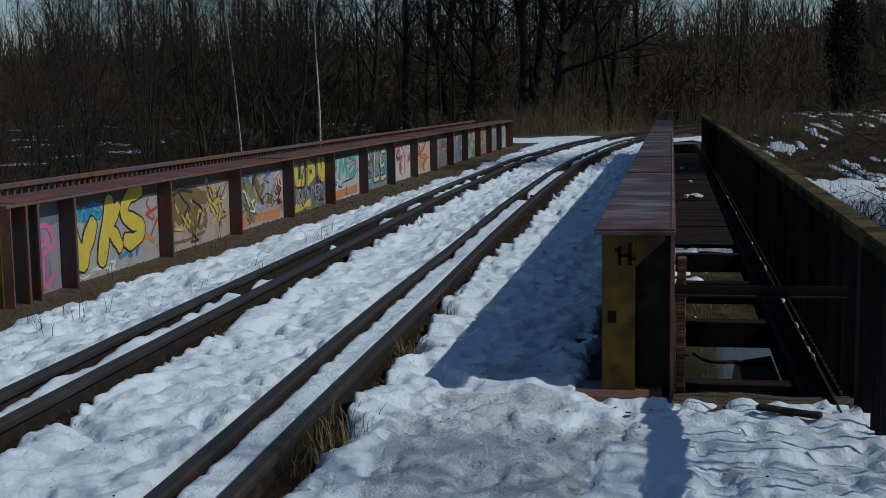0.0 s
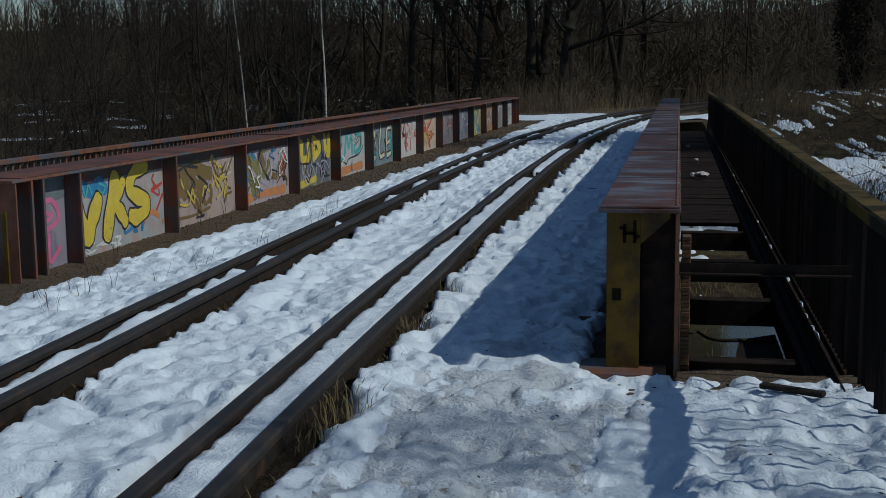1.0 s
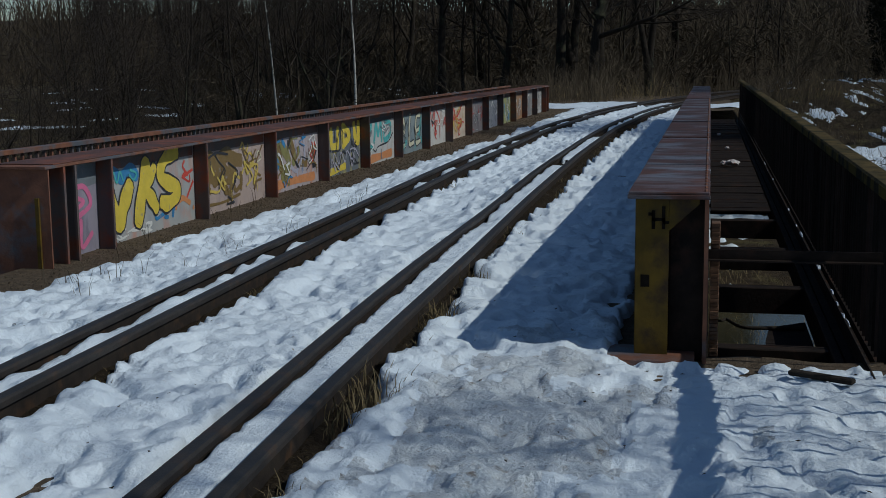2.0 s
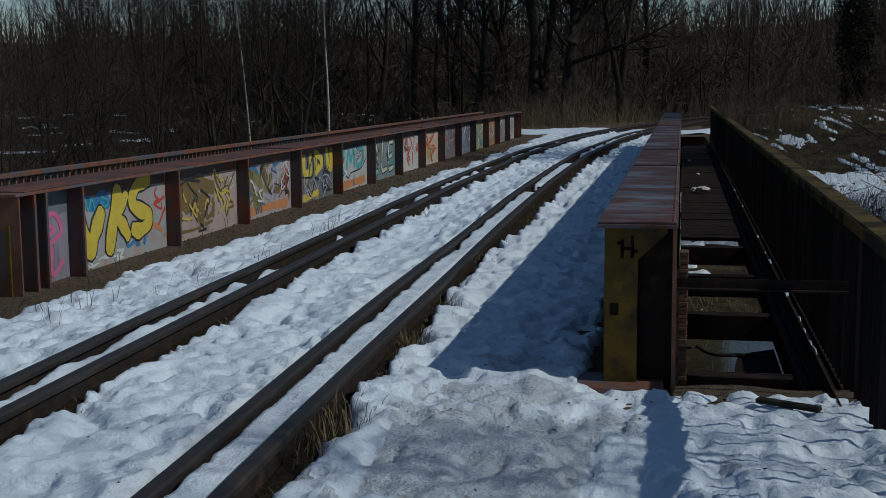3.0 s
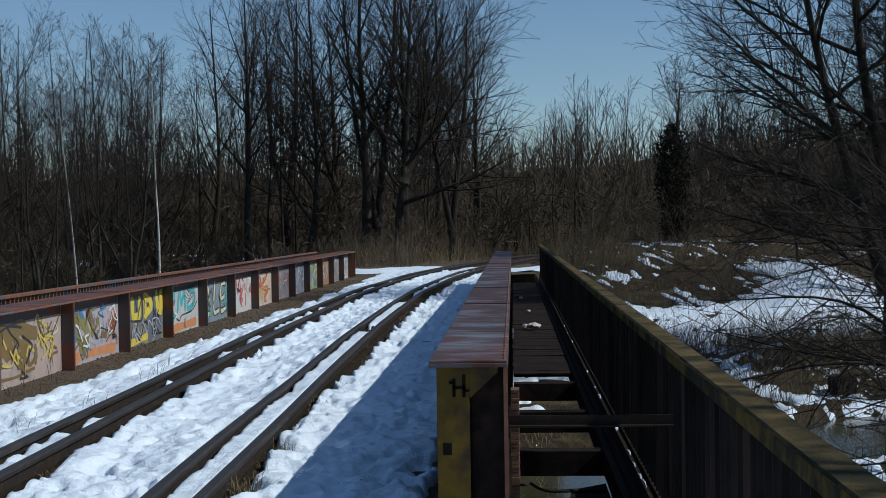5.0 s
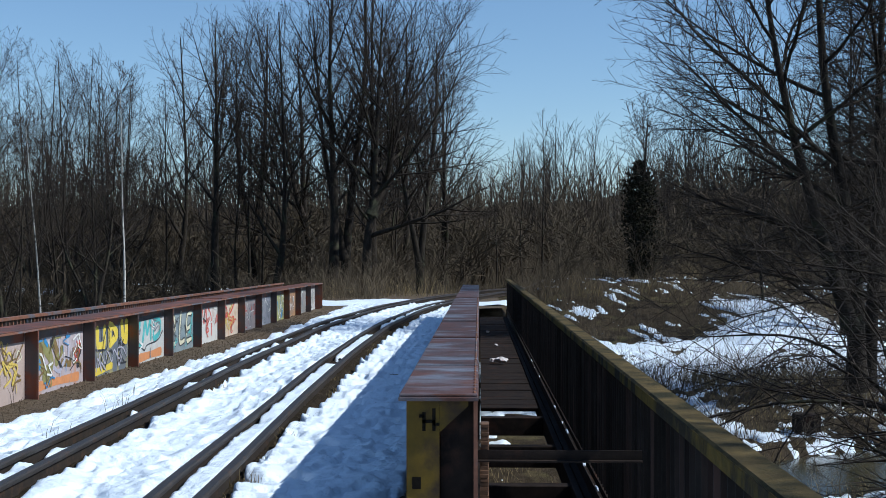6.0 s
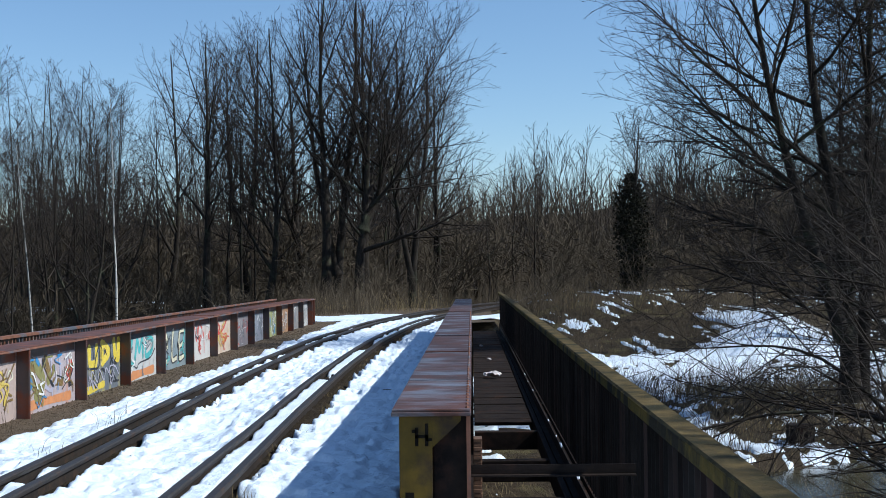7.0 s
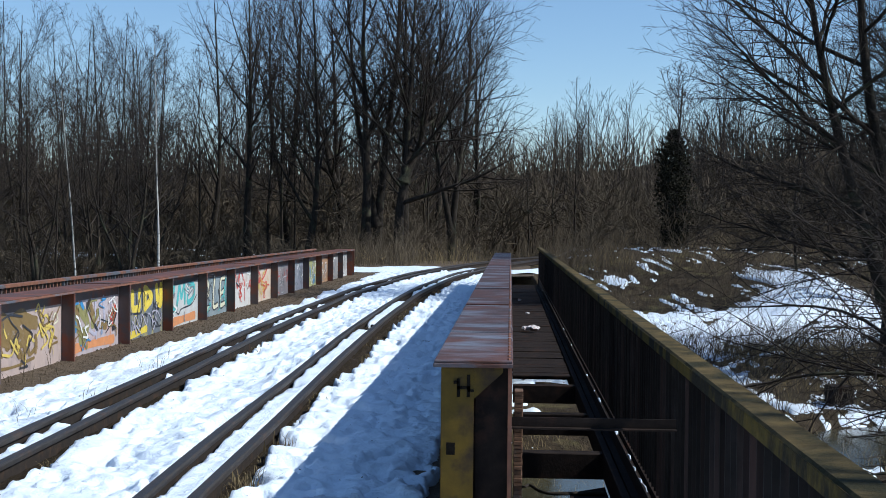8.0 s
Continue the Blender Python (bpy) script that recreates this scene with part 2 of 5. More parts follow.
# ---- ground ----
ground = sheet("ground", 0, 0, 0, 0, 0, 0, terrain, M_BANK, xs=np.concatenate([[-1500, -600, -250, -120], np.linspace(-70, 70, 201), [120, 250, 600, 1500]]),
               ys=np.concatenate([[-1500, -500, -150, -60], np.linspace(-30, 110, 221), [160, 300, 700, 2500]]))
tagged(ground, "leaf-littered earth with dry grass and brush", "ground", kind="structure")

deck = part("bridge_deck", boxed(-4.98, -0.30, 5.9, 38.5, -0.5, -0.025), M_DIRT)
tagged(deck, "dirt-covered bridge deck carrying the rails", "bridge deck", kind="structure")
approach = sheet("track_bed", -7.0, 1.3, 84, -6, 6.2, 124, lambda x, y: -0.02 + 0.02 * fbm(x * 5, y * 5), M_DIRT)
tagged(approach, "dark gravelly earth of the track bed", "ground", kind="structure")
far_bed = sheet("track_bed_far", -9.0, 0.7, 60, 37, 52, 60, lambda x, y: np.maximum(-0.01 + 0.03 * fbm(x * 3, y * 3), terrain(x, y) + 0.01), M_DIRT)
tagged(far_bed, "dark earth beside the curving track", "ground", kind="structure")

RAIL_OFFS = (-0.77, -0.50, 0.50, 0.77)


def rail_gap(x, y):
    """Distance to the nearest rail's middle line."""
    c = track_x(y)
    return np.min([np.abs(x - c - o) for o in RAIL_OFFS], 0)


def dents(x, y, sx, sy, seed):
    """Scattered rounded hollows with firm rims, 0 to 1 deep."""
    gx, gy = x / sx, y / sy
    ix, iy = np.floor(gx).astype(int), np.floor(gy).astype(int)
    out = np.zeros_like(gx)
    for a in (-1, 0, 1):
        for b in (-1, 0, 1):
            jx, jy = ix + a, iy + b
            k = (jx * 37 + seed) % 256, (jy * 53 + seed * 3) % 256
            ox, oy, dp = _LAT[k], _LAT[(k[0] + 91) % 256, k[1]], _LAT[k[0], (k[1] + 57) % 256]
            d = np.hypot(gx - jx - ox, (gy - jy - oy) * (0.7 + 0.6 * dp))
            out = np.maximum(out, smooth(0.52, 0.22, d) * smooth(0.25, 0.8, dp))
    return out


def snow_height(x, y):
    d = rail_gap(x, y)
    c = track_x(y)
    e = x - c
    lumps = 0.02 * fbm(x * 1.9, y * 1.4, 2) + 0.033 * fbm(x * 5.1 + 3, y * 4.2, 2) + 0.016 * (0.25 - np.abs(fbm(x * 9, y * 7, 2))) + 0.024 * fbm(x * 17, y * 14, 2)
    # trodden dents
    pits = -0.034 * smooth(0.20, 0.27, vnoise(x * 5.3 + 7, y * 3.3 + 1)) - 0.035 * smooth(0.20, 0.28, vnoise(x * 9.1, y * 6.2))
    pits = pits - 0.030 * dents(x + 0.05 * fbm(x * 6, y * 6, 2), y, 0.24, 0.34, 11) - 0.020 * dents(x, y + 0.03 * fbm(x * 9, y * 9, 2), 0.13, 0.17, 29)
    # flatter and grainier where feet have packed it before the bridge
    packed = smooth(6.4, 5.4, y) * smooth(-1.6, -1.2, x)
    s = 0.072 + (lumps + pits) * (1 - 0.25 * packed) + packed * (0.010 * fbm(x * 24, y * 20, 3) - 0.016 * dents(x, y, 0.075, 0.10, 5) * smooth(-0.1, 0.2, fbm(x * 2.2, y * 2.2, 2)))
    # thawed hollows with grass beside the outer rail
    for hx, hy, rx, ry in ((-1.45, 4.95, 0.12, 0.2), (-1.47, 4.55, 0.10, 0.14), (-1.50, 6.65, 0.10, 0.2), (-1.52, 7.9, 0.08, 0.2)):
        s = s - 0.12 * np.exp(-((x - hx) / rx) ** 2 - ((y - hy) / ry) ** 2)
    rag = 0.09 * fbm(x * 2.6 + 40, y * 2.6, 4)
    width = np.where(e < -0.77, 0.05, np.where(e < -0.5, 0.05, np.where(e < 0, 0.068, np.where(e < 0.5, 0.045, 0.06 + 0.09 * smooth(8, 15, y)))))
    bare = smooth(width + rag + 0.05, width + rag, d)
    between = np.abs(np.abs(e) - 0.635) < 0.135
    thin = np.where(e < 0, 0.11 * smooth(0.08, 0.24, fbm(x * 1.6 + 9, y * 1.1, 3) + 0.16 * smooth(7, 13, y)), 0.10 * smooth(0.22, 0.4, fbm(x + 9, y * 0.9, 3)))
    strip = np.where(e < 0, 0.112 + 0.035 * fbm(x * 9, y * 5, 3), 0.126) + 0.6 * lumps - 0.10 * smooth(0.06, 0.03, d) - thin
    s = s + 0.035 * smooth(0.40, 0.12, d)
    s = np.where(between, strip, s - 0.19 * bare)
    # thawed furrows beside the outer rail
    furrow = smooth(-0.02, 0.22, fbm(x * 1.3 + 21, y * 3.4, 3)) * smooth(11, 15, y) * smooth(30, 24, y) * smooth(0.8, 0.9, e) * smooth(1.75, 1.2, e)
    s = s - 0.13 * furrow
    # bare dirt along the graffiti girder
    edge = -4.24 + 0.018 * np.clip(y - 8, 0, 30) - 0.022 * np.clip(y - 24, 0, 30) + 0.22 * fbm(y * 1.1, x * 1.1 + 3, 4)
    s = s - 0.19 * smooth(edge + 0.05, edge - 0.07, x) * smooth(6.6, 8.2, y)
    # thinner towards the drop at the walkway
    s = s - 0.032 * smooth(4.9, 5.95, y) * smooth(6.2, 5.97, y) * smooth(-0.75, -0.3, x)
    # foot of the shaded girder
    s = s - 0.16 * smooth(-0.47, -0.40, x + 0.10 * fbm(x * 2, y * 3)) * smooth(5.92, 6.02, y)
    return s


def ballast_z(x, y):
    d = rail_gap(x, y)
    return -0.045 + 0.075 * smooth(0.19, 0.05, d + 0.10 * fbm(x * 5, y * 5, 3)) + 0.02 * fbm(x * 14, y * 14, 3)


ballast = sheet("ballast", -3.75, -1.05, 90, -1, 37.0, 440, ballast_z, M_BALLAST)
tagged(ballast, "dark earth and grit packed along the rails", "ballast", kind="structure")


def snow_z(x, y):
    fall = np.minimum(0, terrain(x, y) + 0.12)
    return snow_height(x, y) - 0.02 + np.where(x > 0.9, fall, 0)


def snow_keep(x, y):
    front = 5.93 + 0.12 * fbm(x * 2, y * 0.2 + 8) - 0.25 * smooth(0.75, 0.95, x)
    return (snow_height(x, y) - 0.02 > np.where(rail_gap(x, y) < 0.4, ballast_z(x, y), -0.04) - 0.02) & ((y < front) | (x < -0.30)) & (x < 1.5)


snow = sheet("snow", 0, 0, 0, 0, 0, 0, snow_z, M_SNOW, keep=snow_keep,
             xs=np.linspace(-6.6, 1.6, 410), ys=np.concatenate([np.linspace(-6, 1.45, 75), np.linspace(1.5, 9, 375), 9 + (np.linspace(0, 1, 340)[1:] ** 1.5) * 29.5]))
snow.data.materials.append(M_SNOWTRAMP)
cen = np.empty(len(snow.data.polygons) * 3)
snow.data.polygons.foreach_get("center", cen)
cen = cen.reshape(-1, 3)
worn = (np.hypot((cen[:, 0] + 0.70) / 0.75, (cen[:, 1] - 4.7) / 1.5) + 0.9 * fbm(cen[:, 0] * 4, cen[:, 1] * 3, 4)) < 0.8
snow.data.polygons.foreach_set("material_index", worn.astype(np.int32))
tagged(snow, "trampled white snow with footprints over the track bed", "snow", kind="stuff")

def patch_height(x, y):
    """Snow left in patches on the valley floor, in streaks on the far bank and whole on a low mound."""
    n = 0.55 * fbm(x * 0.3 + 3, y * 0.25, 3) + 0.75 * fbm(x * 1.7, y * 0.8 + 7, 4) + 1.0 * fbm(x * 5.1, y * 2.4, 3)
    bank = smooth(40.5, 43, y - 0.25 * np.clip(x - 6, 0, 30))
    streak = 1.5 * fbm(x * 3.6 + y * 2.2, y * 0.7 - x * 0.4, 4)
    mound = np.exp(-((x - 10.3) / 2.3) ** 4 - ((y - 43.0) / 2.9) ** 4)
    floor_ = 0.50 * smooth(17, 24, y) * (1 - bank) + 0.16 * smooth(37, 39.5, y) * (1 - bank)
    grassy = 0.6 * np.exp(-((x - 6.7) / 2.0) ** 2 - ((y - 28) / 4.5) ** 2)
    n = n * (1 - 0.8 * mound) * (1 - 0.55 * bank) + bank * (streak - 0.26) + floor_ - grassy + 0.75 * mound
    n = n + 0.5 * fbm(x * 9, y * 6, 2) * smooth(22, 17, y) - 0.22 * smooth(15, 11, y) - 0.34 * smooth(25, 20, y) * smooth(2.6, 1.6, x)
    return 0.02 + 0.28 * (n - 0.40)


valley_snow = sheet("valley_snow", 0, 0, 0, 0, 0, 0, lambda x, y: terrain(x, y) + np.minimum(patch_height(x, y), 0.07), M_SNOW,
                    keep=lambda x, y: (patch_height(x, y) > -0.05) & ((x > 1.0) | (y < 36)) & (np.abs(y - stream_y(x)) > 1.6) | (y > 37) & (x < -1) & (x > -9) & (y < 45) & (patch_height(x, y) > -0.05),
                    xs=-0.6 + 29 * np.linspace(0, 1, 280) ** 1.25, ys=np.linspace(7.5, 56, 440))
tagged(valley_snow, "thawing snow patches on the valley floor and bank", "snow", kind="stuff")


def far_snow_h(x, y):
    d = rail_gap(x, y)
    s = 0.06 + 0.10 * fbm(x * 0.9, y * 0.5, 4) - 0.14 * smooth(0.20, 0.10, d)
    s = s - 0.3 * smooth(42.5, 47, y + 2.5 * fbm(x * 0.6, y * 0.3) + 0.3 * np.abs(x + 3)) - 0.3 * smooth(-6.5, -8.0, x) - 0.3 * smooth(0.5, 2.0, x - 0.12 * (y - 38))
    return s


far_snow = sheet("far_snow", 0, 0, 0, 0, 0, 0, lambda x, y: np.maximum(terrain(x, y), 0) + far_snow_h(x, y) - 0.02, M_SNOW, keep=lambda x, y: far_snow_h(x, y) > -0.04,
                 xs=np.linspace(-9, 4, 200), ys=np.linspace(38.4, 52, 180))
tagged(far_snow, "sunlit snow beside the curving track past the bridge", "snow", kind="stuff")

water = sheet("stream", -40, 40, 60, 5, 45, 30, lambda x, y: -2.0 + 0 * x, M_WATER)
tagged(water, "dark shallow stream under the bridge", "water", kind="structure")

# abutment under the near end of the bridge
abut = part("abutment", boxed(-6.4, 1.4, 5.75, 6.15, -2.6, -0.06, bev=0.02), M_CONCRETE)
tagged(abut, "grey concrete abutment wall under the bridge end", "abutment", kind="structure")


# ---- rails ----
RAIL_HEAD = [(-0.010, 0.104), (0.010, 0.104), (0.031, 0.114), (0.034, 0.140), (0.026, 0.151), (-0.026, 0.151), (-0.034, 0.140), (-0.031, 0.114)]
RAIL_FOOT = [(-0.055, 0.0), (0.055, 0.0), (0.055, 0.012), (0.012, 0.03), (0.009, 0.103), (-0.009, 0.103), (-0.012, 0.03), (-0.055, 0.012)]


def make_rail(off, label):
    ys = np.concatenate([np.arange(-8, 20, 0.5), np.arange(20, 58, 0.8)])
    xs = track_x(ys) + off + 0.006 * np.sin(ys * 0.9 + off * 9)
    z = -0.01 + 0.006 * np.sin(ys * 0.7 + off * 5) + np.where(ys > 40, np.maximum(0, terrain(xs, ys)), 0)
    rail = thing("rail", label, "rail", (0, 0, 0), "rails of the track")
    for name, prof, mat in (("head", RAIL_HEAD, M_RAILHEAD), ("web_and_foot", RAIL_FOOT, M_RAIL)):
        n = len(prof)
        V = [(x + px_, y, zz + pz) for x, y, zz in zip(xs, ys, z) for px_, pz in prof]
        F = [(i * n + k, i * n + (k + 1) % n, (i + 1) * n + (k + 1) % n, (i + 1) * n + k) for i in range(len(ys) - 1) for k in range(n)]
        F += [tuple(range(n))[::-1], tuple(range((len(ys) - 1) * n, len(ys) * n))]
        raw(name, V, F, mat, rail)
    return rail


for off, lab in zip(RAIL_OFFS, ("rusty running rail beside the graffiti girder", "rusty guard rail close inside the running rail",
                                "rusty guard rail close inside the running rail", "rusty running rail edged by dirt and dry grass")):
    make_rail(off, lab)


# ---- girder by the open walkway ----
G_L, G_R, G_N, G_F, G_T = -0.391, 0.0, 5.99, 29.8, 0.827
girder = thing("plate_girder", "riveted steel girder with a rusty flange and yellow end post", "girder", (-0.2, 6, 0))


def under(parent, ob):
    ob.parent = parent
    ob.matrix_parent_inverse = Matrix.Translation(parent.location).inverted()
    return ob


under(girder, part("top_flange", boxed(G_L, G_R, G_N, G_F, G_T - 0.034, G_T - 0.014, bev=0.003), M_TOP, label="rust-stained flat steel flange"))
for y0, y1, dz in ((G_N + 0.012, 7.6, 0.0), (7.63, 10.2, 0.003), (10.32, 12.75, 0.006), (12.9, 20.3, 0.012), (20.45, 29.7, 0.016)):
    under(girder, part("cover_plate", boxed(G_L + 0.004, G_R - 0.004, y0, y1, G_T - 0.0135, G_T + dz, bev=0.003), M_TOP))
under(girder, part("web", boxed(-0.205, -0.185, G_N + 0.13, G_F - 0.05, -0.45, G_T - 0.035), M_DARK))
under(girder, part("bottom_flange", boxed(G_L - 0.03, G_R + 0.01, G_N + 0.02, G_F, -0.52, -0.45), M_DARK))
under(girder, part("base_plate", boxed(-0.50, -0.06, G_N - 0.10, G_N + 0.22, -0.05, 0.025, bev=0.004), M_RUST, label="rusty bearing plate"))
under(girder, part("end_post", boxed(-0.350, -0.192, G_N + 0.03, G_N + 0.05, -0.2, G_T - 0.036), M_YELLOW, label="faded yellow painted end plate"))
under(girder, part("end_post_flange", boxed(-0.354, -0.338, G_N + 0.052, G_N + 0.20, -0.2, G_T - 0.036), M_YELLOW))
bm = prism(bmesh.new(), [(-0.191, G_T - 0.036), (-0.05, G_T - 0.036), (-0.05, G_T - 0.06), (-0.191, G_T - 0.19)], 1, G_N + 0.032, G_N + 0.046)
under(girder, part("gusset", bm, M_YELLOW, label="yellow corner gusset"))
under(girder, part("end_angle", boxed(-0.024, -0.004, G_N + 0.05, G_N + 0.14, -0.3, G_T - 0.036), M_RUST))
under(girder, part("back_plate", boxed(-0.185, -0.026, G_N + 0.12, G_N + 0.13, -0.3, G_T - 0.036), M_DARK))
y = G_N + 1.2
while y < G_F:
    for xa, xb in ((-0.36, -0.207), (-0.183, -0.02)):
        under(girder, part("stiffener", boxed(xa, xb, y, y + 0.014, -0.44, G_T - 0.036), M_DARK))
    y += 1.95

# thin packing plates stacked beside the girder end
pier = thing("packing_stack", "narrow stack of thin rust-orange packing plates by the girder", "packing stack", (0.03, 6.3, -0.6))
shim = None
random.seed(8)
for k in range(58):
    if shim is None:
        shim = part("packing_plate", boxed(-0.022, 0.022, -0.055, 0.055, 0.0, 0.0195, bev=0.002), M_BRICK, pier)
        b = shim
    else:
        b = new("packing_plate", shim.data)
        b.parent = pier
    b.location = (random.uniform(-0.0015, 0.0015), random.uniform(-0.003, 0.003), 0.02 + k * 0.0212)

# ---- walkway beside it ----
WX0, WX1 = 0.02, 0.80
walkway = thing("walkway", "open steel walkway frame with its planks partly gone", "walkway", (0.4, 6, -0.2))
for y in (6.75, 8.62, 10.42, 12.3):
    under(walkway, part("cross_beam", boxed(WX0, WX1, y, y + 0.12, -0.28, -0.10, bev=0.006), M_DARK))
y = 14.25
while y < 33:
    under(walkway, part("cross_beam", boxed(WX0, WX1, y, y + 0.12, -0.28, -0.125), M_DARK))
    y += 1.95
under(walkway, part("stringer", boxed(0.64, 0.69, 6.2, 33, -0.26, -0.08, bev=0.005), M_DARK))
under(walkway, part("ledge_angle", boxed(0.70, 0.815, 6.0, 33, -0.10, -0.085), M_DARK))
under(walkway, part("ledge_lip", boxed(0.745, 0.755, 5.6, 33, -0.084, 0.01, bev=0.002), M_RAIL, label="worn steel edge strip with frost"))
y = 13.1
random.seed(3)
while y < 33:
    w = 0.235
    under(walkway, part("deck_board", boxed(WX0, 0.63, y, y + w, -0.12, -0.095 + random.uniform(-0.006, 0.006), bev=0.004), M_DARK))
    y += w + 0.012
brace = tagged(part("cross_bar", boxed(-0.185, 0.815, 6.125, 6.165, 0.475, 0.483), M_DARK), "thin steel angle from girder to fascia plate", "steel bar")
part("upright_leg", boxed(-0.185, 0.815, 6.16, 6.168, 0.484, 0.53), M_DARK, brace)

# ---- barred parapet on the outer side ----
parapet = thing("barred_parapet", "dark steel railing of close flat bars with a mossy coping", "parapet", (0.85, 6, 0))
under(parapet, part("coping", boxed(0.805, 0.925, 1.2, 38.0, 0.81, 0.855, bev=0.008), M_MOSS, label="mossy flat coping with tree shade painted in patches"))
under(parapet, part("coping_lip", boxed(0.798, 0.8045, 1.2, 38.0, 0.792, 0.848, bev=0.002), M_LICHEN, label="yellow lichened edge strip"))
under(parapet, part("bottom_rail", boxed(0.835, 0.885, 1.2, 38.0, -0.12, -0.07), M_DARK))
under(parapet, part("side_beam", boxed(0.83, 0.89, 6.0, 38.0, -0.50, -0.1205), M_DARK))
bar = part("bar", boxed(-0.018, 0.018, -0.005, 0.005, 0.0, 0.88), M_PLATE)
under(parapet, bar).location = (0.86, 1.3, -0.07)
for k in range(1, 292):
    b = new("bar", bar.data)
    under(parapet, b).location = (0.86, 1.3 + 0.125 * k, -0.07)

# ---- graffiti girder ----
LW, LWEB, LT = -4.722, -4.875, 0.712
left = thing("graffiti_girder", "long rusty girder, its web panels covered in graffiti", "girder", (-4.9, 8, 0))
Y0, STEP = 9.19, 1.948
under(left, part("top_flange", boxed(-5.22, LW + 0.01, 8.14, 37.1, LT, LT + 0.022, bev=0.003), M_RUST, label="rust-red flange with grey paint remains"))
for y0, y1, dz in ((8.3, 14.6, 0.030), (14.7, 22.5, 0.034), (22.6, 29.0, 0.038), (29.1, 36.9, 0.034)):
    under(left, part("cover_plate", boxed(-5.20, LW - 0.012, y0, y1, LT + 0.0225, LT + dz, bev=0.003), M_RUSTGREY))
under(left, part("bottom_angle", boxed(LWEB + 0.006, LW - 0.03, 8.2, 37, -0.10, -0.03), M_DARK))
under(left, part("end_plate", boxed(-5.16, LW, 8.19, 8.206, -0.2, LT - 0.001), M_RUST))
under(left, part("end_strip", boxed(-4.83, -4.80, 8.17, 8.189, -0.1, 0.5), M_YELLOW))


def paint(name, c, wear=(0.25, 0.22, 0.2)):
    return surf(name, c, tuple(v * 0.8 for v in c), 9, 0.55, c3=wear, scale3=14, lo=0.60, hi=0.72, bump=0.15, bscale=60, dist=0.003)


P = dict(yellow=paint("yellow_spray", (0.68, 0.52, 0.06)), black=paint("black_spray", (0.03, 0.032, 0.04), (0.07, 0.07, 0.07)), blue=paint("blue_spray", (0.05, 0.22, 0.45)),
         pink=paint("pink_spray", (0.62, 0.16, 0.30)), brown=paint("brown_spray", (0.20, 0.13, 0.045)), white=paint("white_spray", (0.72, 0.71, 0.68)),
         teal=paint("teal_spray", (0.10, 0.42, 0.42)), red=paint("red_spray", (0.55, 0.07, 0.05)), orange=paint("orange_spray", (0.60, 0.25, 0.10)),
         cream=paint("cream_spray", (0.66, 0.62, 0.45)), grey=paint("grey_spray", (0.17, 0.19, 0.21)), lilac=paint("lilac_spray", (0.42, 0.40, 0.48)),
         olive=paint("olive_spray", (0.24, 0.22, 0.08)), gold=paint("gold_spray", (0.62, 0.46, 0.10)))


def wall_paint(name, c, c2, low):
    return surf(name, c, c2, 5, 0.65, c3=low, scale3=3.5, lo=0.52, hi=0.66, bump=0.25, bscale=40, dist=0.004, stretch3=(1, 1, 0.5))


BASES = [wall_paint("faded_violet", (0.281, 0.250, 0.296), (0.234, 0.218, 0.265), (0.156, 0.140, 0.187)), wall_paint("pale_grey_blotched", (0.390, 0.382, 0.367), (0.296, 0.312, 0.320), (0.429, 0.257, 0.211)),
         wall_paint("dusty_pink", (0.429, 0.328, 0.281), (0.359, 0.281, 0.257), (0.265, 0.211, 0.203)), wall_paint("pale_lilac", (0.406, 0.359, 0.390), (0.351, 0.281, 0.265), (0.437, 0.218, 0.140)),
         wall_paint("slate", (0.101, 0.117, 0.140), (0.156, 0.164, 0.172), (0.343, 0.296, 0.109)), wall_paint("white_orange", (0.484, 0.476, 0.452), (0.406, 0.413, 0.406), (0.452, 0.296, 0.234)),
         wall_paint("steel_teal", (0.172, 0.218, 0.234), (0.234, 0.265, 0.273), (0.109, 0.140, 0.172)), wall_paint("chalk_white", (0.546, 0.530, 0.499), (0.484, 0.468, 0.445), (0.429, 0.343, 0.296)),
         wall_paint("cream_peach", (0.530, 0.468, 0.390), (0.515, 0.406, 0.312), (0.468, 0.281, 0.172)), wall_paint("rosy_grey", (0.390, 0.328, 0.312), (0.359, 0.312, 0.312), (0.265, 0.234, 0.234)),
         wall_paint("pale_slate", (0.296, 0.296, 0.343), (0.250, 0.257, 0.296), (0.187, 0.187, 0.218)), wall_paint("mustard", (0.328, 0.312, 0.094), (0.234, 0.250, 0.125), (0.094, 0.125, 0.218)),
         wall_paint("ochre", (0.328, 0.187, 0.094), (0.281, 0.156, 0.086), (0.172, 0.101, 0.070)), wall_paint("ash", (0.265, 0.250, 0.242), (0.218, 0.203, 0.195), (0.156, 0.117, 0.094)),
         wall_paint("bone", (0.468, 0.452, 0.429), (0.374, 0.359, 0.343), (0.234, 0.218, 0.211))]


def curve_pts(pts, n=7):
    """A smooth line through pts."""
    P_ = [np.array(p, float) for p in pts]
    if len(P_) < 3:
        return [P_[0] + (P_[-1] - P_[0]) * t for t in np.linspace(0, 1, n)]
    P_ = [2 * P_[0] - P_[1]] + P_ + [2 * P_[-1] - P_[-2]]
    out = []
    for i in range(1, len(P_) - 2):
        a, b, c, d = P_[i - 1:i + 3]
        for t in np.linspace(0, 1, n, endpoint=False):
            out.append(0.5 * (2 * b + (c - a) * t + (2 * a - 5 * b + 4 * c - d) * t * t + (3 * b - a - 3 * c + d) * t ** 3))
    return out + [P_[-2]]


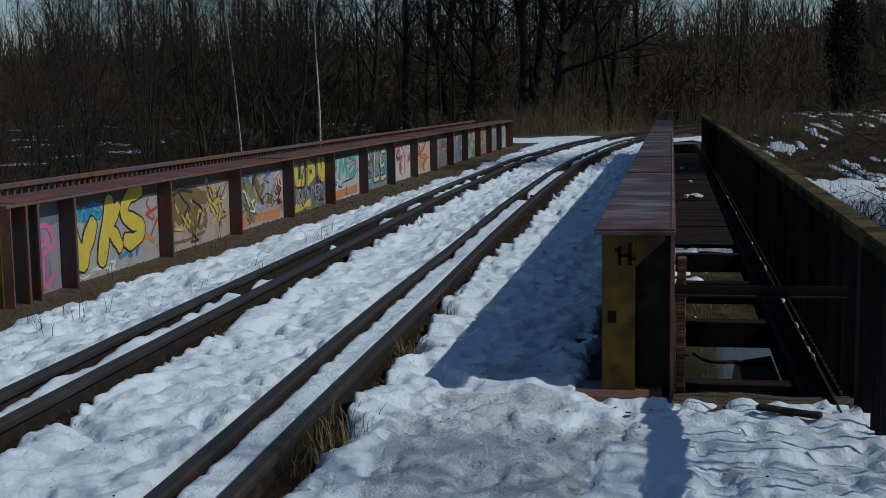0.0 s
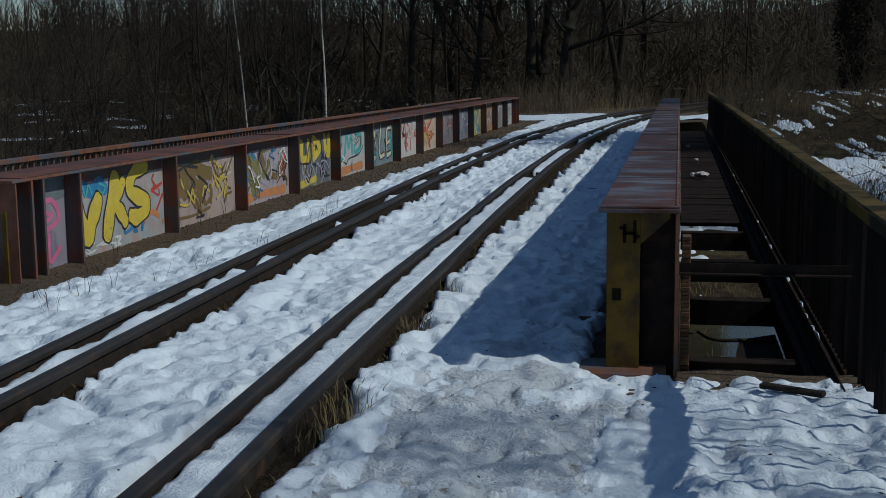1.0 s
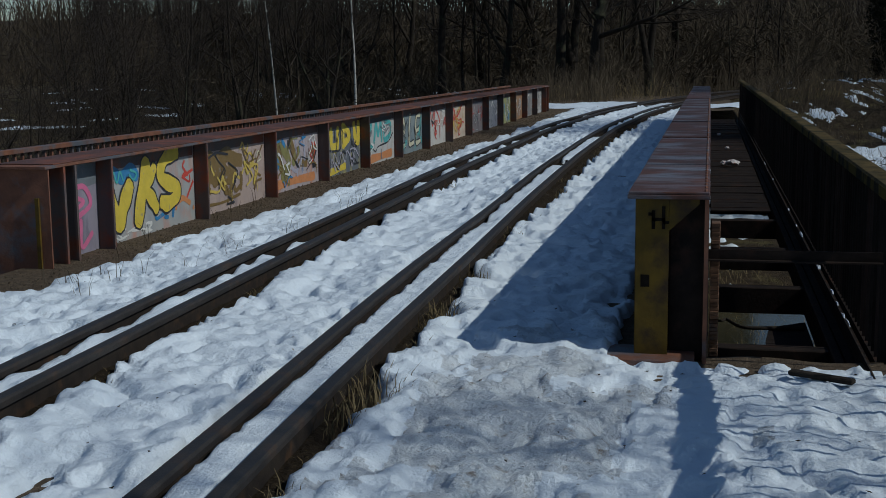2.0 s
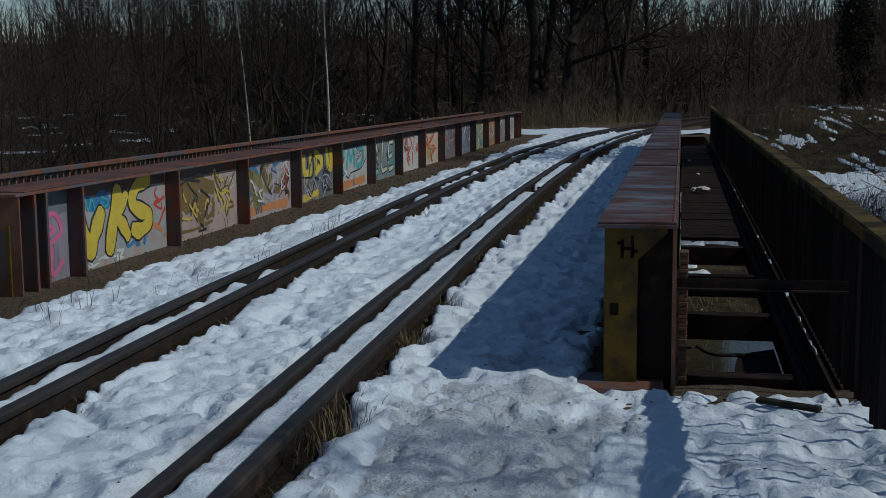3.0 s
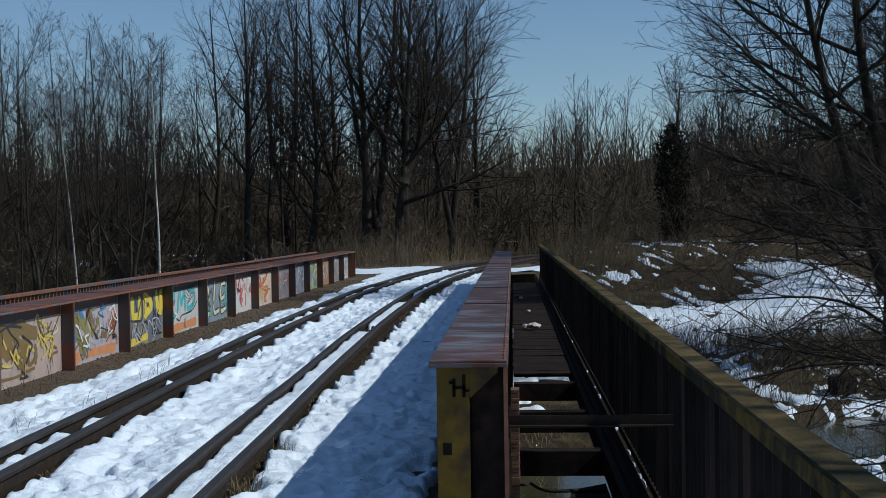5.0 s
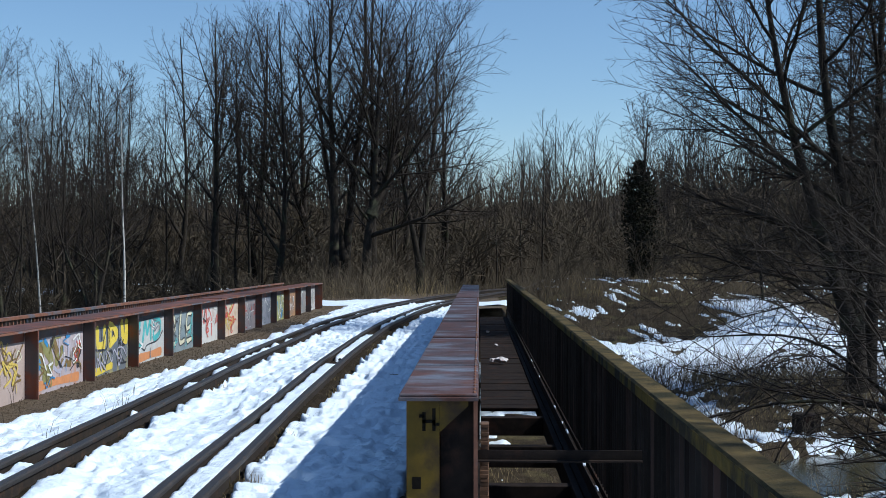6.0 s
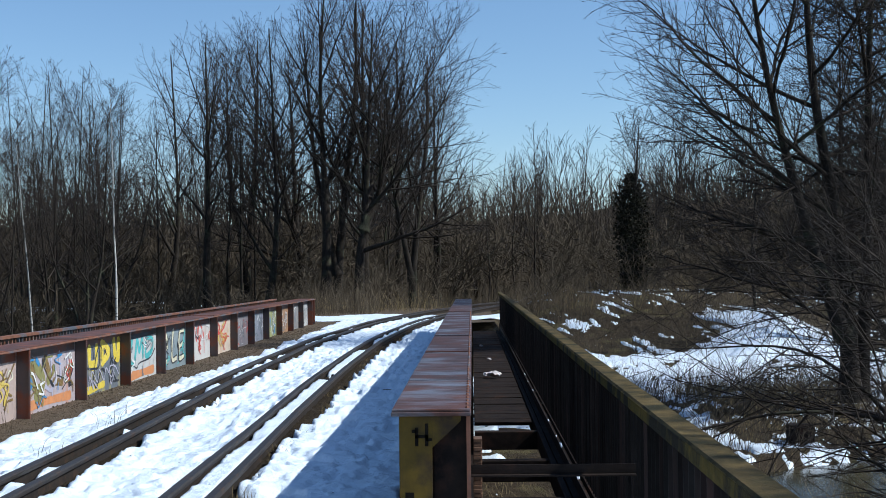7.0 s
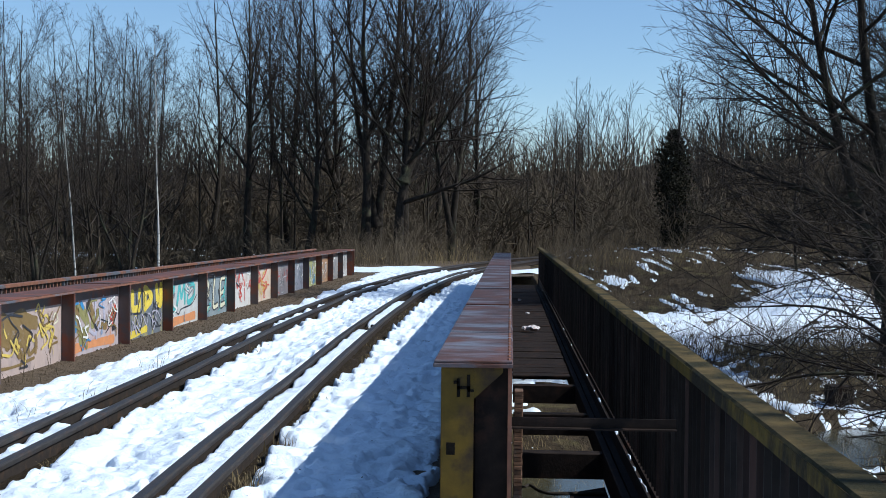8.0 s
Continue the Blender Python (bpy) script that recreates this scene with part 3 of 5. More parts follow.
def sprayed(panel, y0, y1, z0, z1, strokes, colour, layer, wide_v=None):
    """Strokes [(points, width)] in panel shares (0 to 1 along, 0 to 1 up), as one thin coat of paint."""
    lift = LWEB + 0.006 + 0.0012 * layer
    for si, (pts, w) in enumerate(strokes):
        V = []
        c = [np.array((y0 + (y1 - y0) * p[0], z0 + (z1 - z0) * p[1])) for p in curve_pts(pts)]
        n = len(c)
        d = [c[min(i + 1, n - 1)] - c[max(i - 1, 0)] for i in range(n)]
        d = [v / (np.linalg.norm(v) + 1e-9) for v in d]
        c = [c[0] - d[0] * w * 0.42, c[0] - d[0] * w * 0.25] + c + [c[-1] + d[-1] * w * 0.25, c[-1] + d[-1] * w * 0.42]
        d = [d[0], d[0]] + d + [d[-1], d[-1]]
        ww = [0.4, 0.85] + [1.0 + 0.12 * math.sin(i * 0.55 + si) for i in range(n)] + [0.85, 0.4]
        for q, e, k in zip(c, d, ww):
            nrm = np.array((-e[1], e[0])) * w * 0.5 * k
            lift += 0.000012
            for sgn in (1, -1):
                V.append((lift, *np.clip(q + sgn * nrm, (y0 + 0.004, -0.02), (y1 - 0.004, LT - 0.004))))
        F = [(2 * i, 2 * i + 1, 2 * i + 3, 2 * i + 2) for i in range(len(c) - 1)]
        raw("graffiti", V, F, P[colour], panel, colour + " sprayed paint")


def scribble(rng, u0, u1, v0, v1, count, w, turns=4):
    out = []
    for k in range(count):
        u, v = rng.uniform(u0, u1), rng.uniform(v0, v1)
        pts = [(u, v)]
        for j in range(turns):
            u = min(max(u + rng.uniform(-0.11, 0.13), u0), u1)
            v = min(max(v + rng.uniform(-0.3, 0.3), v0), v1)
            pts.append((u, v))
        out.append((pts, w * rng.uniform(0.7, 1.3)))
    return out


def graffiti(k, panel, y0, y1):
    rng = np.random.default_rng(100 + k)
    z0, z1 = 0.0, 0.60

    def do(strokes, colour, layer):
        sprayed(panel, y0, y1, z0, z1, strokes, colour, layer)
    if k == 0:
        do([([(0.0, 1.0), (1.0, 1.02)], 0.2)], "grey", 1)
        do([([(0.25, 0.05), (0.25, 0.4), (0.2, 0.75), (0.6, 0.85), (0.8, 0.6), (0.4, 0.45)], 0.05), ([(0.5, 0.4), (0.5, 0.05), (0.8, 0.2)], 0.045), ([(0.1, 0.2), (0.1, 0.9)], 0.04), ([(0.45, 0.7), (0.6, 0.65), (0.45, 0.58)], 0.04)], "pink", 2)
    elif k == 1:
        letters = [([(0.035, 0.24), (0.045, 0.48), (0.08, 0.70)], 0.10), ([(0.08, 0.70), (0.13, 0.46), (0.185, 0.24), (0.225, 0.46), (0.285, 0.70)], 0.17),
                   ([(0.46, 0.98), (0.41, 0.6), (0.365, 0.2)], 0.165), ([(0.42, 0.55), (0.49, 0.75), (0.54, 0.90)], 0.12), ([(0.45, 0.60), (0.51, 0.46), (0.55, 0.32)], 0.135),
                   ([(0.79, 1.08), (0.70, 1.06), (0.63, 0.93), (0.61, 0.76), (0.70, 0.63), (0.79, 0.55), (0.77, 0.40), (0.68, 0.33), (0.62, 0.37)], 0.14)]
        do([([(0.02, 0.92), (0.14, 0.96), (0.22, 0.86), (0.3, 0.97), (0.36, 0.85)], 0.11)], "blue", 1)
        do([(p, w + 0.04) for p, w in letters], "black", 2)
        do(letters, "yellow", 3)
        do([([(0.02, 0.8), (0.08, 0.95), (0.05, 0.78)], 0.025), ([(0.14, 0.98), (0.17, 0.8), (0.2, 0.95), (0.23, 0.82)], 0.022), ([(0.3, 0.95), (0.36, 0.88), (0.33, 0.8), (0.29, 0.88)], 0.022)], "teal", 4)
        do(scribble(rng, 0.02, 0.5, 0.0, 0.12, 9, 0.02, 2), "white", 1)
        do(scribble(rng, 0.6, 0.98, 0.1, 0.35, 4, 0.05, 2), "orange", 1)
        do(scribble(rng, 0.55, 0.75, 0.12, 0.3, 3, 0.04, 2), "blue", 2)
        do(scribble(rng, 0.86, 0.98, 0.3, 0.95, 4, 0.03, 2), "red", 1)
    elif k == 2:
        do([([(0.02, 0.5), (0.1, 0.95), (0.14, 0.5), (0.2, 0.9), (0.26, 0.5)], 0.17), ([(0.28, 0.75), (0.45, 0.9), (0.5, 0.55), (0.38, 0.5)], 0.18), ([(0.5, 0.8), (0.62, 0.75)], 0.16)], "brown", 1)
        do(scribble(rng, 0.05, 0.62, 0.25, 0.9, 7, 0.07, 3), "brown", 2)
        do([([(0.62, 0.95), (0.66, 1.05), (0.7, 0.85), (0.74, 1.0)], 0.028), ([(0.5, 0.4), (0.53, 0.55), (0.6, 0.45), (0.68, 0.6), (0.72, 0.48), (0.8, 0.62), (0.86, 0.45)], 0.03), ([(0.7, 0.7), (0.76, 0.85), (0.82, 0.7), (0.74, 0.62), (0.88, 0.6)], 0.028), ([(0.2, 0.75), (0.24, 0.6)], 0.03), ([(0.34, 0.5), (0.4, 0.4)], 0.03)], "gold", 3)
        do([([(0.86, 0.75), (0.9, 0.85), (0.94, 0.72), (0.88, 0.66)], 0.02)], "cream", 4)
        do([([(0.15, 0.22), (0.16, 0.05)], 0.03), ([(0.1, 0.12), (0.35, 0.1), (0.6, 0.16)], 0.03)], "brown", 3)
    elif k == 3:
        do([([(0.1, 0.9), (0.2, 0.6), (0.12, 0.35)], 0.16), ([(0.3, 0.85), (0.42, 0.5), (0.3, 0.25)], 0.15), ([(0.5, 0.5), (0.6, 0.7)], 0.12)], "olive", 1)
        do([([(0.03, 0.7), (0.08, 0.4), (0.03, 0.25)], 0.14), ([(0.22, 0.95), (0.28, 0.4)], 0.13), ([(0.45, 0.9), (0.52, 0.65)], 0.14), ([(0.6, 0.45), (0.75, 0.4)], 0.10)], "brown", 0)
        do([([(0.08, 0.1), (0.4, 0.12), (0.9, 0.1)], 0.10)], "orange", 1)
        do([([(0.18, 0.6), (0.22, 0.5), (0.17, 0.42)], 0.08), ([(0.3, 0.95), (0.34, 0.85)], 0.06)], "blue", 3)
        do([([(0.55, 0.95), (0.57, 0.2)], 0.04), ([(0.7, 1.0), (0.72, 0.5)], 0.05), ([(0.45, 0.4), (0.55, 0.3), (0.65, 0.5)], 0.05), ([(0.85, 0.9), (0.86, 0.4)], 0.06)], "lilac", 2)
        do(scribble(rng, 0.4, 0.95, 0.2, 0.95, 7, 0.022, 3), "black", 4)
        do(scribble(rng, 0.75, 0.98, 0.4, 0.85, 3, 0.03, 2), "red", 3)
    elif k == 4:
        do([([(0.04, 0.95), (0.08, 0.6)], 0.10), ([(0.28, 0.95), (0.3, 0.62), (0.42, 0.6), (0.44, 0.95)], 0.13), ([(0.56, 1.0), (0.57, 0.6)], 0.14), ([(0.6, 0.98), (0.72, 0.8), (0.6, 0.62)], 0.12), ([(0.84, 1.0), (0.87, 0.72), (0.95, 0.62), (0.95, 1.0)], 0.14), ([(0.05, 0.5), (0.15, 0.42), (0.1, 0.3)], 0.13), ([(0.08, 0.05), (0.4, 0.08), (0.6, 0.12)], 0.09)], "yellow", 1)
        do([([(0.2, 1.0), (0.2, 0.6), (0.36, 0.5), (0.5, 0.55), (0.5, 1.0)], 0.03), ([(0.64, 0.85), (0.66, 0.75)], 0.03), ([(0.75, 1.0), (0.78, 0.6), (0.9, 0.5)], 0.035), ([(0.36, 0.95), (0.37, 0.72)], 0.03)], "black", 2)
        do([([(0.3, 0.15), (0.34, 0.45), (0.45, 0.2), (0.5, 0.45), (0.6, 0.2), (0.65, 0.45), (0.78, 0.22), (0.85, 0.45), (0.95, 0.25)], 0.022)], "lilac", 3)
        do(scribble(rng, 0.05, 0.95, 0.1, 0.45, 5, 0.03, 3), "black", 2)
    elif k == 5:
        do([([(0.05, 0.9), (0.3, 0.92), (0.1, 0.5), (0.08, 0.36), (0.34, 0.38)], 0.10), ([(0.38, 0.5), (0.44, 0.95), (0.5, 0.65), (0.58, 0.95), (0.6, 0.5)], 0.085), ([(0.7, 0.95), (0.68, 0.5), (0.86, 0.6), (0.88, 0.85), (0.72, 0.96)], 0.085)], "teal", 1)
        do([([(0.05, 0.3), (0.3, 0.34), (0.42, 0.25), (0.5, 0.36), (0.8, 0.42), (0.95, 0.62)], 0.022), ([(0.2, 1.02), (0.9, 1.04)], 0.06)], "black", 2)
        do([([(0.05, 0.08), (0.5, 0.1), (0.9, 0.12)], 0.12)], "orange", 1)
    elif k == 6:
        e1 = [([(0.14, 0.55), (0.34, 0.58), (0.3, 0.9), (0.18, 0.88), (0.12, 0.55), (0.18, 0.18), (0.36, 0.2)], 0.075), ([(0.55, 1.0), (0.5, 0.5), (0.52, 0.2), (0.66, 0.22)], 0.07), ([(0.92, 0.95), (0.78, 0.9), (0.76, 0.55), (0.9, 0.58)], 0.065), ([(0.76, 0.55), (0.76, 0.2), (0.92, 0.22)], 0.065)]
        do([(p, w + 0.05) for p, w in e1], "black", 1)
        do(e1, "cream", 2)
        do([([(0.86, 0.4), (0.96, 0.9)], 0.05), ([(0.05, 0.1), (0.05, 0.9)], 0.04)], "teal", 3)
    elif k == 7:
        do([([(0.05, 0.95), (0.15, 0.6), (0.25, 1.0), (0.3, 0.3)], 0.045), ([(0.35, 0.95), (0.42, 0.55), (0.5, 0.98), (0.55, 0.2)], 0.045), ([(0.6, 0.98), (0.72, 0.7), (0.74, 0.15)], 0.045), ([(0.1, 0.5), (0.12, 0.1)], 0.03)], "red", 1)
        do(scribble(rng, 0.1, 0.6, 0.6, 0.95, 3, 0.025, 3), "black", 2)
    elif k == 8:
        do([([(0.15, 0.2), (0.2, 0.6), (0.4, 0.45)], 0.1), ([(0.6, 0.3), (0.8, 0.5)], 0.08)], "gold", 1)
        do([([(0.3, 1.0), (0.45, 0.8), (0.35, 0.6), (0.6, 0.7), (0.8, 1.0)], 0.05), ([(0.5, 0.5), (0.7, 0.4), (0.6, 0.2)], 0.04), ([(0.15, 0.8), (0.2, 0.5)], 0.04)], "red", 2)
        do(scribble(rng, 0.1, 0.9, 0.1, 0.6, 4, 0.03, 3), "orange", 3)
    elif k == 9:
        do([([(0.1, 0.95), (0.25, 0.5), (0.4, 0.8), (0.3, 0.3)], 0.05), ([(0.05, 0.6), (0.5, 0.65)], 0.04)], "red", 1)
        do(scribble(rng, 0.3, 0.9, 0.2, 0.8, 3, 0.03, 3), "grey", 2)
    elif k == 11:
        do(scribble(rng, 0.1, 0.9, 0.1, 0.9, 4, 0.06, 3), "black", 1)
        do(scribble(rng, 0.5, 0.9, 0.1, 0.8, 3, 0.08, 2), "blue", 2)
    elif k == 14:
        do([([(0.2, 0.95), (0.5, 0.6), (0.3, 0.3), (0.6, 0.1)], 0.06), ([(0.7, 0.9), (0.6, 0.5)], 0.05)], "black", 1)
    else:
        do(scribble(rng, 0.1, 0.9, 0.1, 0.9, 4, 0.045, 3), "grey", 1)


def tags(k, panel, y0, y1):
    """Small later tags and drips over the larger pieces."""
    rng = np.random.default_rng(300 + k)
    pool = {1: ("white", "grey"), 2: ("brown", "black", "gold"), 3: ("olive", "brown", "white", "blue"), 4: ("black", "lilac"), 5: ("white", "grey"), 6: ("teal", "black"), 7: ("white", "red"),
            8: ("red", "gold"), 9: ("red", "white")}.get(k, ("grey", "white"))
    for j, colour in enumerate(pool):
        lo, hi = (0.0, 0.3) if k == 1 else (0.05, 0.95)
        sprayed(panel, y0, y1, 0.0, 0.6, scribble(rng, 0.03, 0.97, lo, hi, 4, 0.022, 4), colour, 5 + j)
        drips = []
        for d in range(4):
            u, v = rng.uniform(0.03, 0.97), rng.uniform(0.25, 0.9)
            drips.append(([(u, v), (u + 0.004, v - rng.uniform(0.1, 0.3))], 0.012))
        sprayed(panel, y0, y1, 0.0, 0.6, drips, colour, 5.5 + j)


posts = [8.43, 8.60] + [Y0 + STEP * k for k in range(0, 15)] + [37.0]
for i, y in enumerate(posts):
    under(left, part("stiffener", boxed(LWEB + 0.008, LW, y, y + 0.014, -0.06, LT - 0.001), M_STIFF))
    under(left, part("stiffener_lip", boxed(LW - 0.014, LW + 0.004, y - 0.022, y - 0.0005, -0.06, LT - 0.001), M_STIFF))
under(left, part("web", boxed(LWEB - 0.012, LWEB, 8.21, 37.0, -0.3, LT - 0.001), M_GREY))
for k, (a, b) in enumerate(zip(posts[1:], posts[2:])):
    panel = under(left, part("web_panel", boxed(LWEB + 0.0005, LWEB + 0.005, a + 0.016, b - 0.0005, -0.05, LT - 0.002), BASES[min(k, 14)]))
    under(left, part("flange_angle", boxed(LWEB + 0.0055, LWEB + 0.0068, a + 0.016, b - 0.024, 0.598, LT - 0.002), M_STIFF))
    graffiti(k, panel, a + 0.02, b - 0.004)
    if k > 1:
        tags(k, panel, a + 0.02, b - 0.004)

# railing on the outer side of the graffiti girder
railing = thing("outer_railing", "rusty low railing with short uprights behind the girder", "railing", (-5.9, 10, 0))
under(railing, part("top_rail", boxed(-5.95, -5.87, 5.0, 37.0, 0.705, 0.748, bev=0.004), M_RUST))
under(railing, part("lower_rail", boxed(-5.93, -5.90, 5.0, 37.0, 0.24, 0.27), M_DARK))
bal = part("upright", boxed(-0.012, 0.012, -0.014, 0.014, 0.0, 0.67), M_RUST)
under(railing, bal).location = (-5.915, 5.1, 0.035)
for k in range(1, 256):
    b = new("upright", bal.data)
    under(railing, b).location = (-5.915, 5.1 + 0.125 * k, 0.035)
outer = part("outer_walkway", boxed(-6.0, -5.24, 5.9, 37, -0.2, -0.12), M_DARK)
tagged(outer, "dark steel walkway beyond the graffiti girder", "walkway", kind="structure")


# ---- trees ----
def tube_mesh(lines, sides_of):
    """Joins tapered tubes along polylines [(points, radii)]."""
    V, F, base = [], [], 0
    for pts, rad in lines:
        pts = np.asarray(pts, float)
        k = sides_of(rad[0])
        d = np.gradient(pts, axis=0)
        d /= np.linalg.norm(d, axis=1)[:, None] + 1e-9
        ref = np.array([1.0, 0.3, 0.2]) if abs(d[0][0]) < 0.8 else np.array([0.1, 1.0, 0.2])
        u = np.cross(d, ref)
        u /= np.linalg.norm(u, axis=1)[:, None] + 1e-9
        v = np.cross(d, u)
        ang = np.arange(k) * 2 * math.pi / k
        ring = pts[:, None, :] + np.asarray(rad)[:, None, None] * (np.cos(ang)[None, :, None] * u[:, None, :] + np.sin(ang)[None, :, None] * v[:, None, :])
        V.append(ring.reshape(-1, 3))
        n = len(pts)
        i = np.arange(n - 1)[:, None] * k
        j = np.arange(k)[None, :]
        q = np.stack([i + j, i + (j + 1) % k, i + k + (j + 1) % k, i + k + j], -1).reshape(-1, 4) + base
        F.append(q)
        base += n * k
    return np.concatenate(V), np.concatenate(F)


def grow(rng, p, d, length, radius, level, out, cfg):
    n = cfg["seg"][level]
    pts, rad = [p.copy()], [radius]
    d = d / np.linalg.norm(d)
    end = cfg["taper"][level]
    for k in range(n):
        d = d + rng.normal(0, cfg["wob"][level], 3) + np.array([0, 0, cfg["up"][level]])
        d /= np.linalg.norm(d)
        p = p + d * length / n
        pts.append(p.copy())
        rad.append(max(radius * (1 - (1 - end) * (k + 1) / n), cfg["min"]))
    out[min(level, 1)].append((pts, rad))
    if level + 1 >= len(cfg["kids"]) + 1 or level >= len(cfg["kids"]):
        return
    m = cfg["kids"][level]
    lo = cfg["start"][level]
    for c in range(m):
        t = lo + (1 - lo) * (c + rng.random()) / m
        i = min(int(t * n), n - 1)
        fr = t * n - i
        q = np.asarray(pts[i]) * (1 - fr) + np.asarray(pts[i + 1]) * fr
        r = rad[i] * (1 - fr) + rad[i + 1] * fr
        dd = np.asarray(pts[i + 1]) - np.asarray(pts[i])
        dd /= np.linalg.norm(dd)
        a = rng.random() * 2 * math.pi
        side = np.cross(dd, [math.cos(a), math.sin(a), 0.15])
        side /= np.linalg.norm(side) + 1e-9
        ang = radians(cfg["ang"][level] + rng.normal(0, 9))
        nd = dd * math.cos(ang) + side * math.sin(ang)
        ln = cfg["len"][level] * length * (1.15 - 0.7 * (t - lo) / (1 - lo + 1e-6) if cfg["cone"][level] else 1.0) * rng.uniform(0.7, 1.25)
        grow(rng, q, nd, ln, max(r * cfg["thin"][level], cfg["min"]), level + 1, out, cfg)


TALL = dict(seg=[10, 7, 4, 2, 1], taper=[0.12, 0.2, 0.3, 0.4, 0.5], wob=[0.035, 0.06, 0.11, 0.16, 0.2], up=[0.02, 0.11, 0.07, 0.05, 0.02], kids=[17, 9, 6, 3],
            start=[0.30, 0.18, 0.15, 0.15], ang=[40, 36, 40, 42], len=[0.40, 0.36, 0.42, 0.5], cone=[1, 1, 0, 0], thin=[0.48, 0.5, 0.55, 0.6], min=0.008)
WIDE = dict(TALL, kids=[18, 10, 6, 3], start=[0.24, 0.15, 0.1, 0.1], ang=[54, 38, 40, 42], len=[0.56, 0.36, 0.40, 0.5], up=[0.03, 0.08, 0.07, 0.04, 0.0])
SLIM = dict(TALL, kids=[18, 6, 5], start=[0.28, 0.2, 0.2], ang=[34, 36, 40], len=[0.27, 0.42, 0.5])
FAR = dict(TALL, seg=[4, 2, 2], kids=[15, 4], start=[0.2, 0.15, 0.1], ang=[30, 34], len=[0.34, 0.55], min=0.014)
SHRUB = dict(WIDE, seg=[7, 6, 4, 3], min=0.003, kids=[9, 6, 4], start=[0.1, 0.1, 0.1], ang=[40, 42, 48], len=[0.55, 0.42, 0.4], wob=[0.10, 0.14, 0.2, 0.25], up=[0.02, 0.03, 0.02, 0.0], cone=[0, 0, 0])
BIRCH = dict(SLIM, wob=[0.022, 0.09, 0.14, 0.16], kids=[22, 5, 4], start=[0.35, 0.2, 0.2], len=[0.20, 0.45, 0.5], up=[0.0, 0.05, 0.02, -0.02])


def sides(r):
    return 7 if r > 0.09 else (5 if r > 0.03 else 3)


def make_tree(name, seed, height, radius, cfg, bark, label, category="tree", lean=(0, 0), stems=1):
    rng = np.random.default_rng(seed)
    out = [[], []]
    for s in range(stems):
        a = rng.random() * 6.28
        k = 0 if stems == 1 else 0.22
        d = np.array([lean[0] + k * math.cos(a), lean[1] + k * math.sin(a), 1.0])
        off = np.array([0.25 * math.cos(a), 0.25 * math.sin(a), -0.3]) * (0 if stems == 1 else 1) + np.array([0, 0, -0.3])
        grow(rng, off, d, height * rng.uniform(0.8, 1.0) if stems > 1 else height, radius, 0, out, cfg)
    # flare at the foot
    for pts, rad in out[0]:
        rad[0] *= 1.35
    tree = thing(name, label, category)
    raw("trunk", *tube_mesh(out[0], sides), bark, tree, smooth=True)
    raw("crown", *tube_mesh(out[1], sides), M_TWIG, tree, "bare branching twigs", smooth=True)
    return tree


def put(tree, x, y, turn, scale, z=None):
    z = float(terrain(np.array(x), np.array(y))) if z is None else z
    tree.location, tree.rotation_euler, tree.scale = (x, y, z), (0, 0, radians(turn)), (scale, scale, scale)


def again(tree, x, y, turn, scale, z=None, label=""):
    ob = copy_thing(tree, Matrix.Identity(4))
    put(ob, x, y, turn, scale, z)
    if label:
        ob["label"] = label
    return ob


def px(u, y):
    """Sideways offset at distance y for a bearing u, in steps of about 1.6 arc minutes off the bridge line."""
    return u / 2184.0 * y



def stem(*pts, n=6):
    """A gently bent line of points through pts."""
    return np.array(curve_pts(pts, n))


def reach_of(p, d, centre, radii):
    """How far it is from p along d to the skin of the crown."""
    q, e = (p - centre) / radii, d / radii
    a, b, c = e @ e, 2 * q @ e, q @ q - 1
    disc = b * b - 4 * a * c
    return 0.0 if disc <= 0 else max(0.0, (-b + math.sqrt(disc)) / (2 * a))


def shoot(rng, p, d, length, n, wob, up):
    """A branch of n joints that sets out along d and bends upwards."""
    pts = [p]
    for _ in range(n):
        d = d + rng.normal(0, wob, 3)
        d[2] += up
        d = d / math.sqrt(d @ d)
        p = p + d * (length / n)
        pts.append(p)
    return np.array(pts)


def aside(rng, d, angle, turn):
    """A direction off d by angle, turned round it."""
    u = np.cross(d, (0.2, 0.35, 0.92) if abs(d[2]) < 0.9 else (1.0, 0.1, 0.0))
    u /= math.sqrt(u @ u)
    w = np.cross(d, u)
    return d * math.cos(angle) + (u * math.cos(turn) + w * math.sin(turn)) * math.sin(angle)


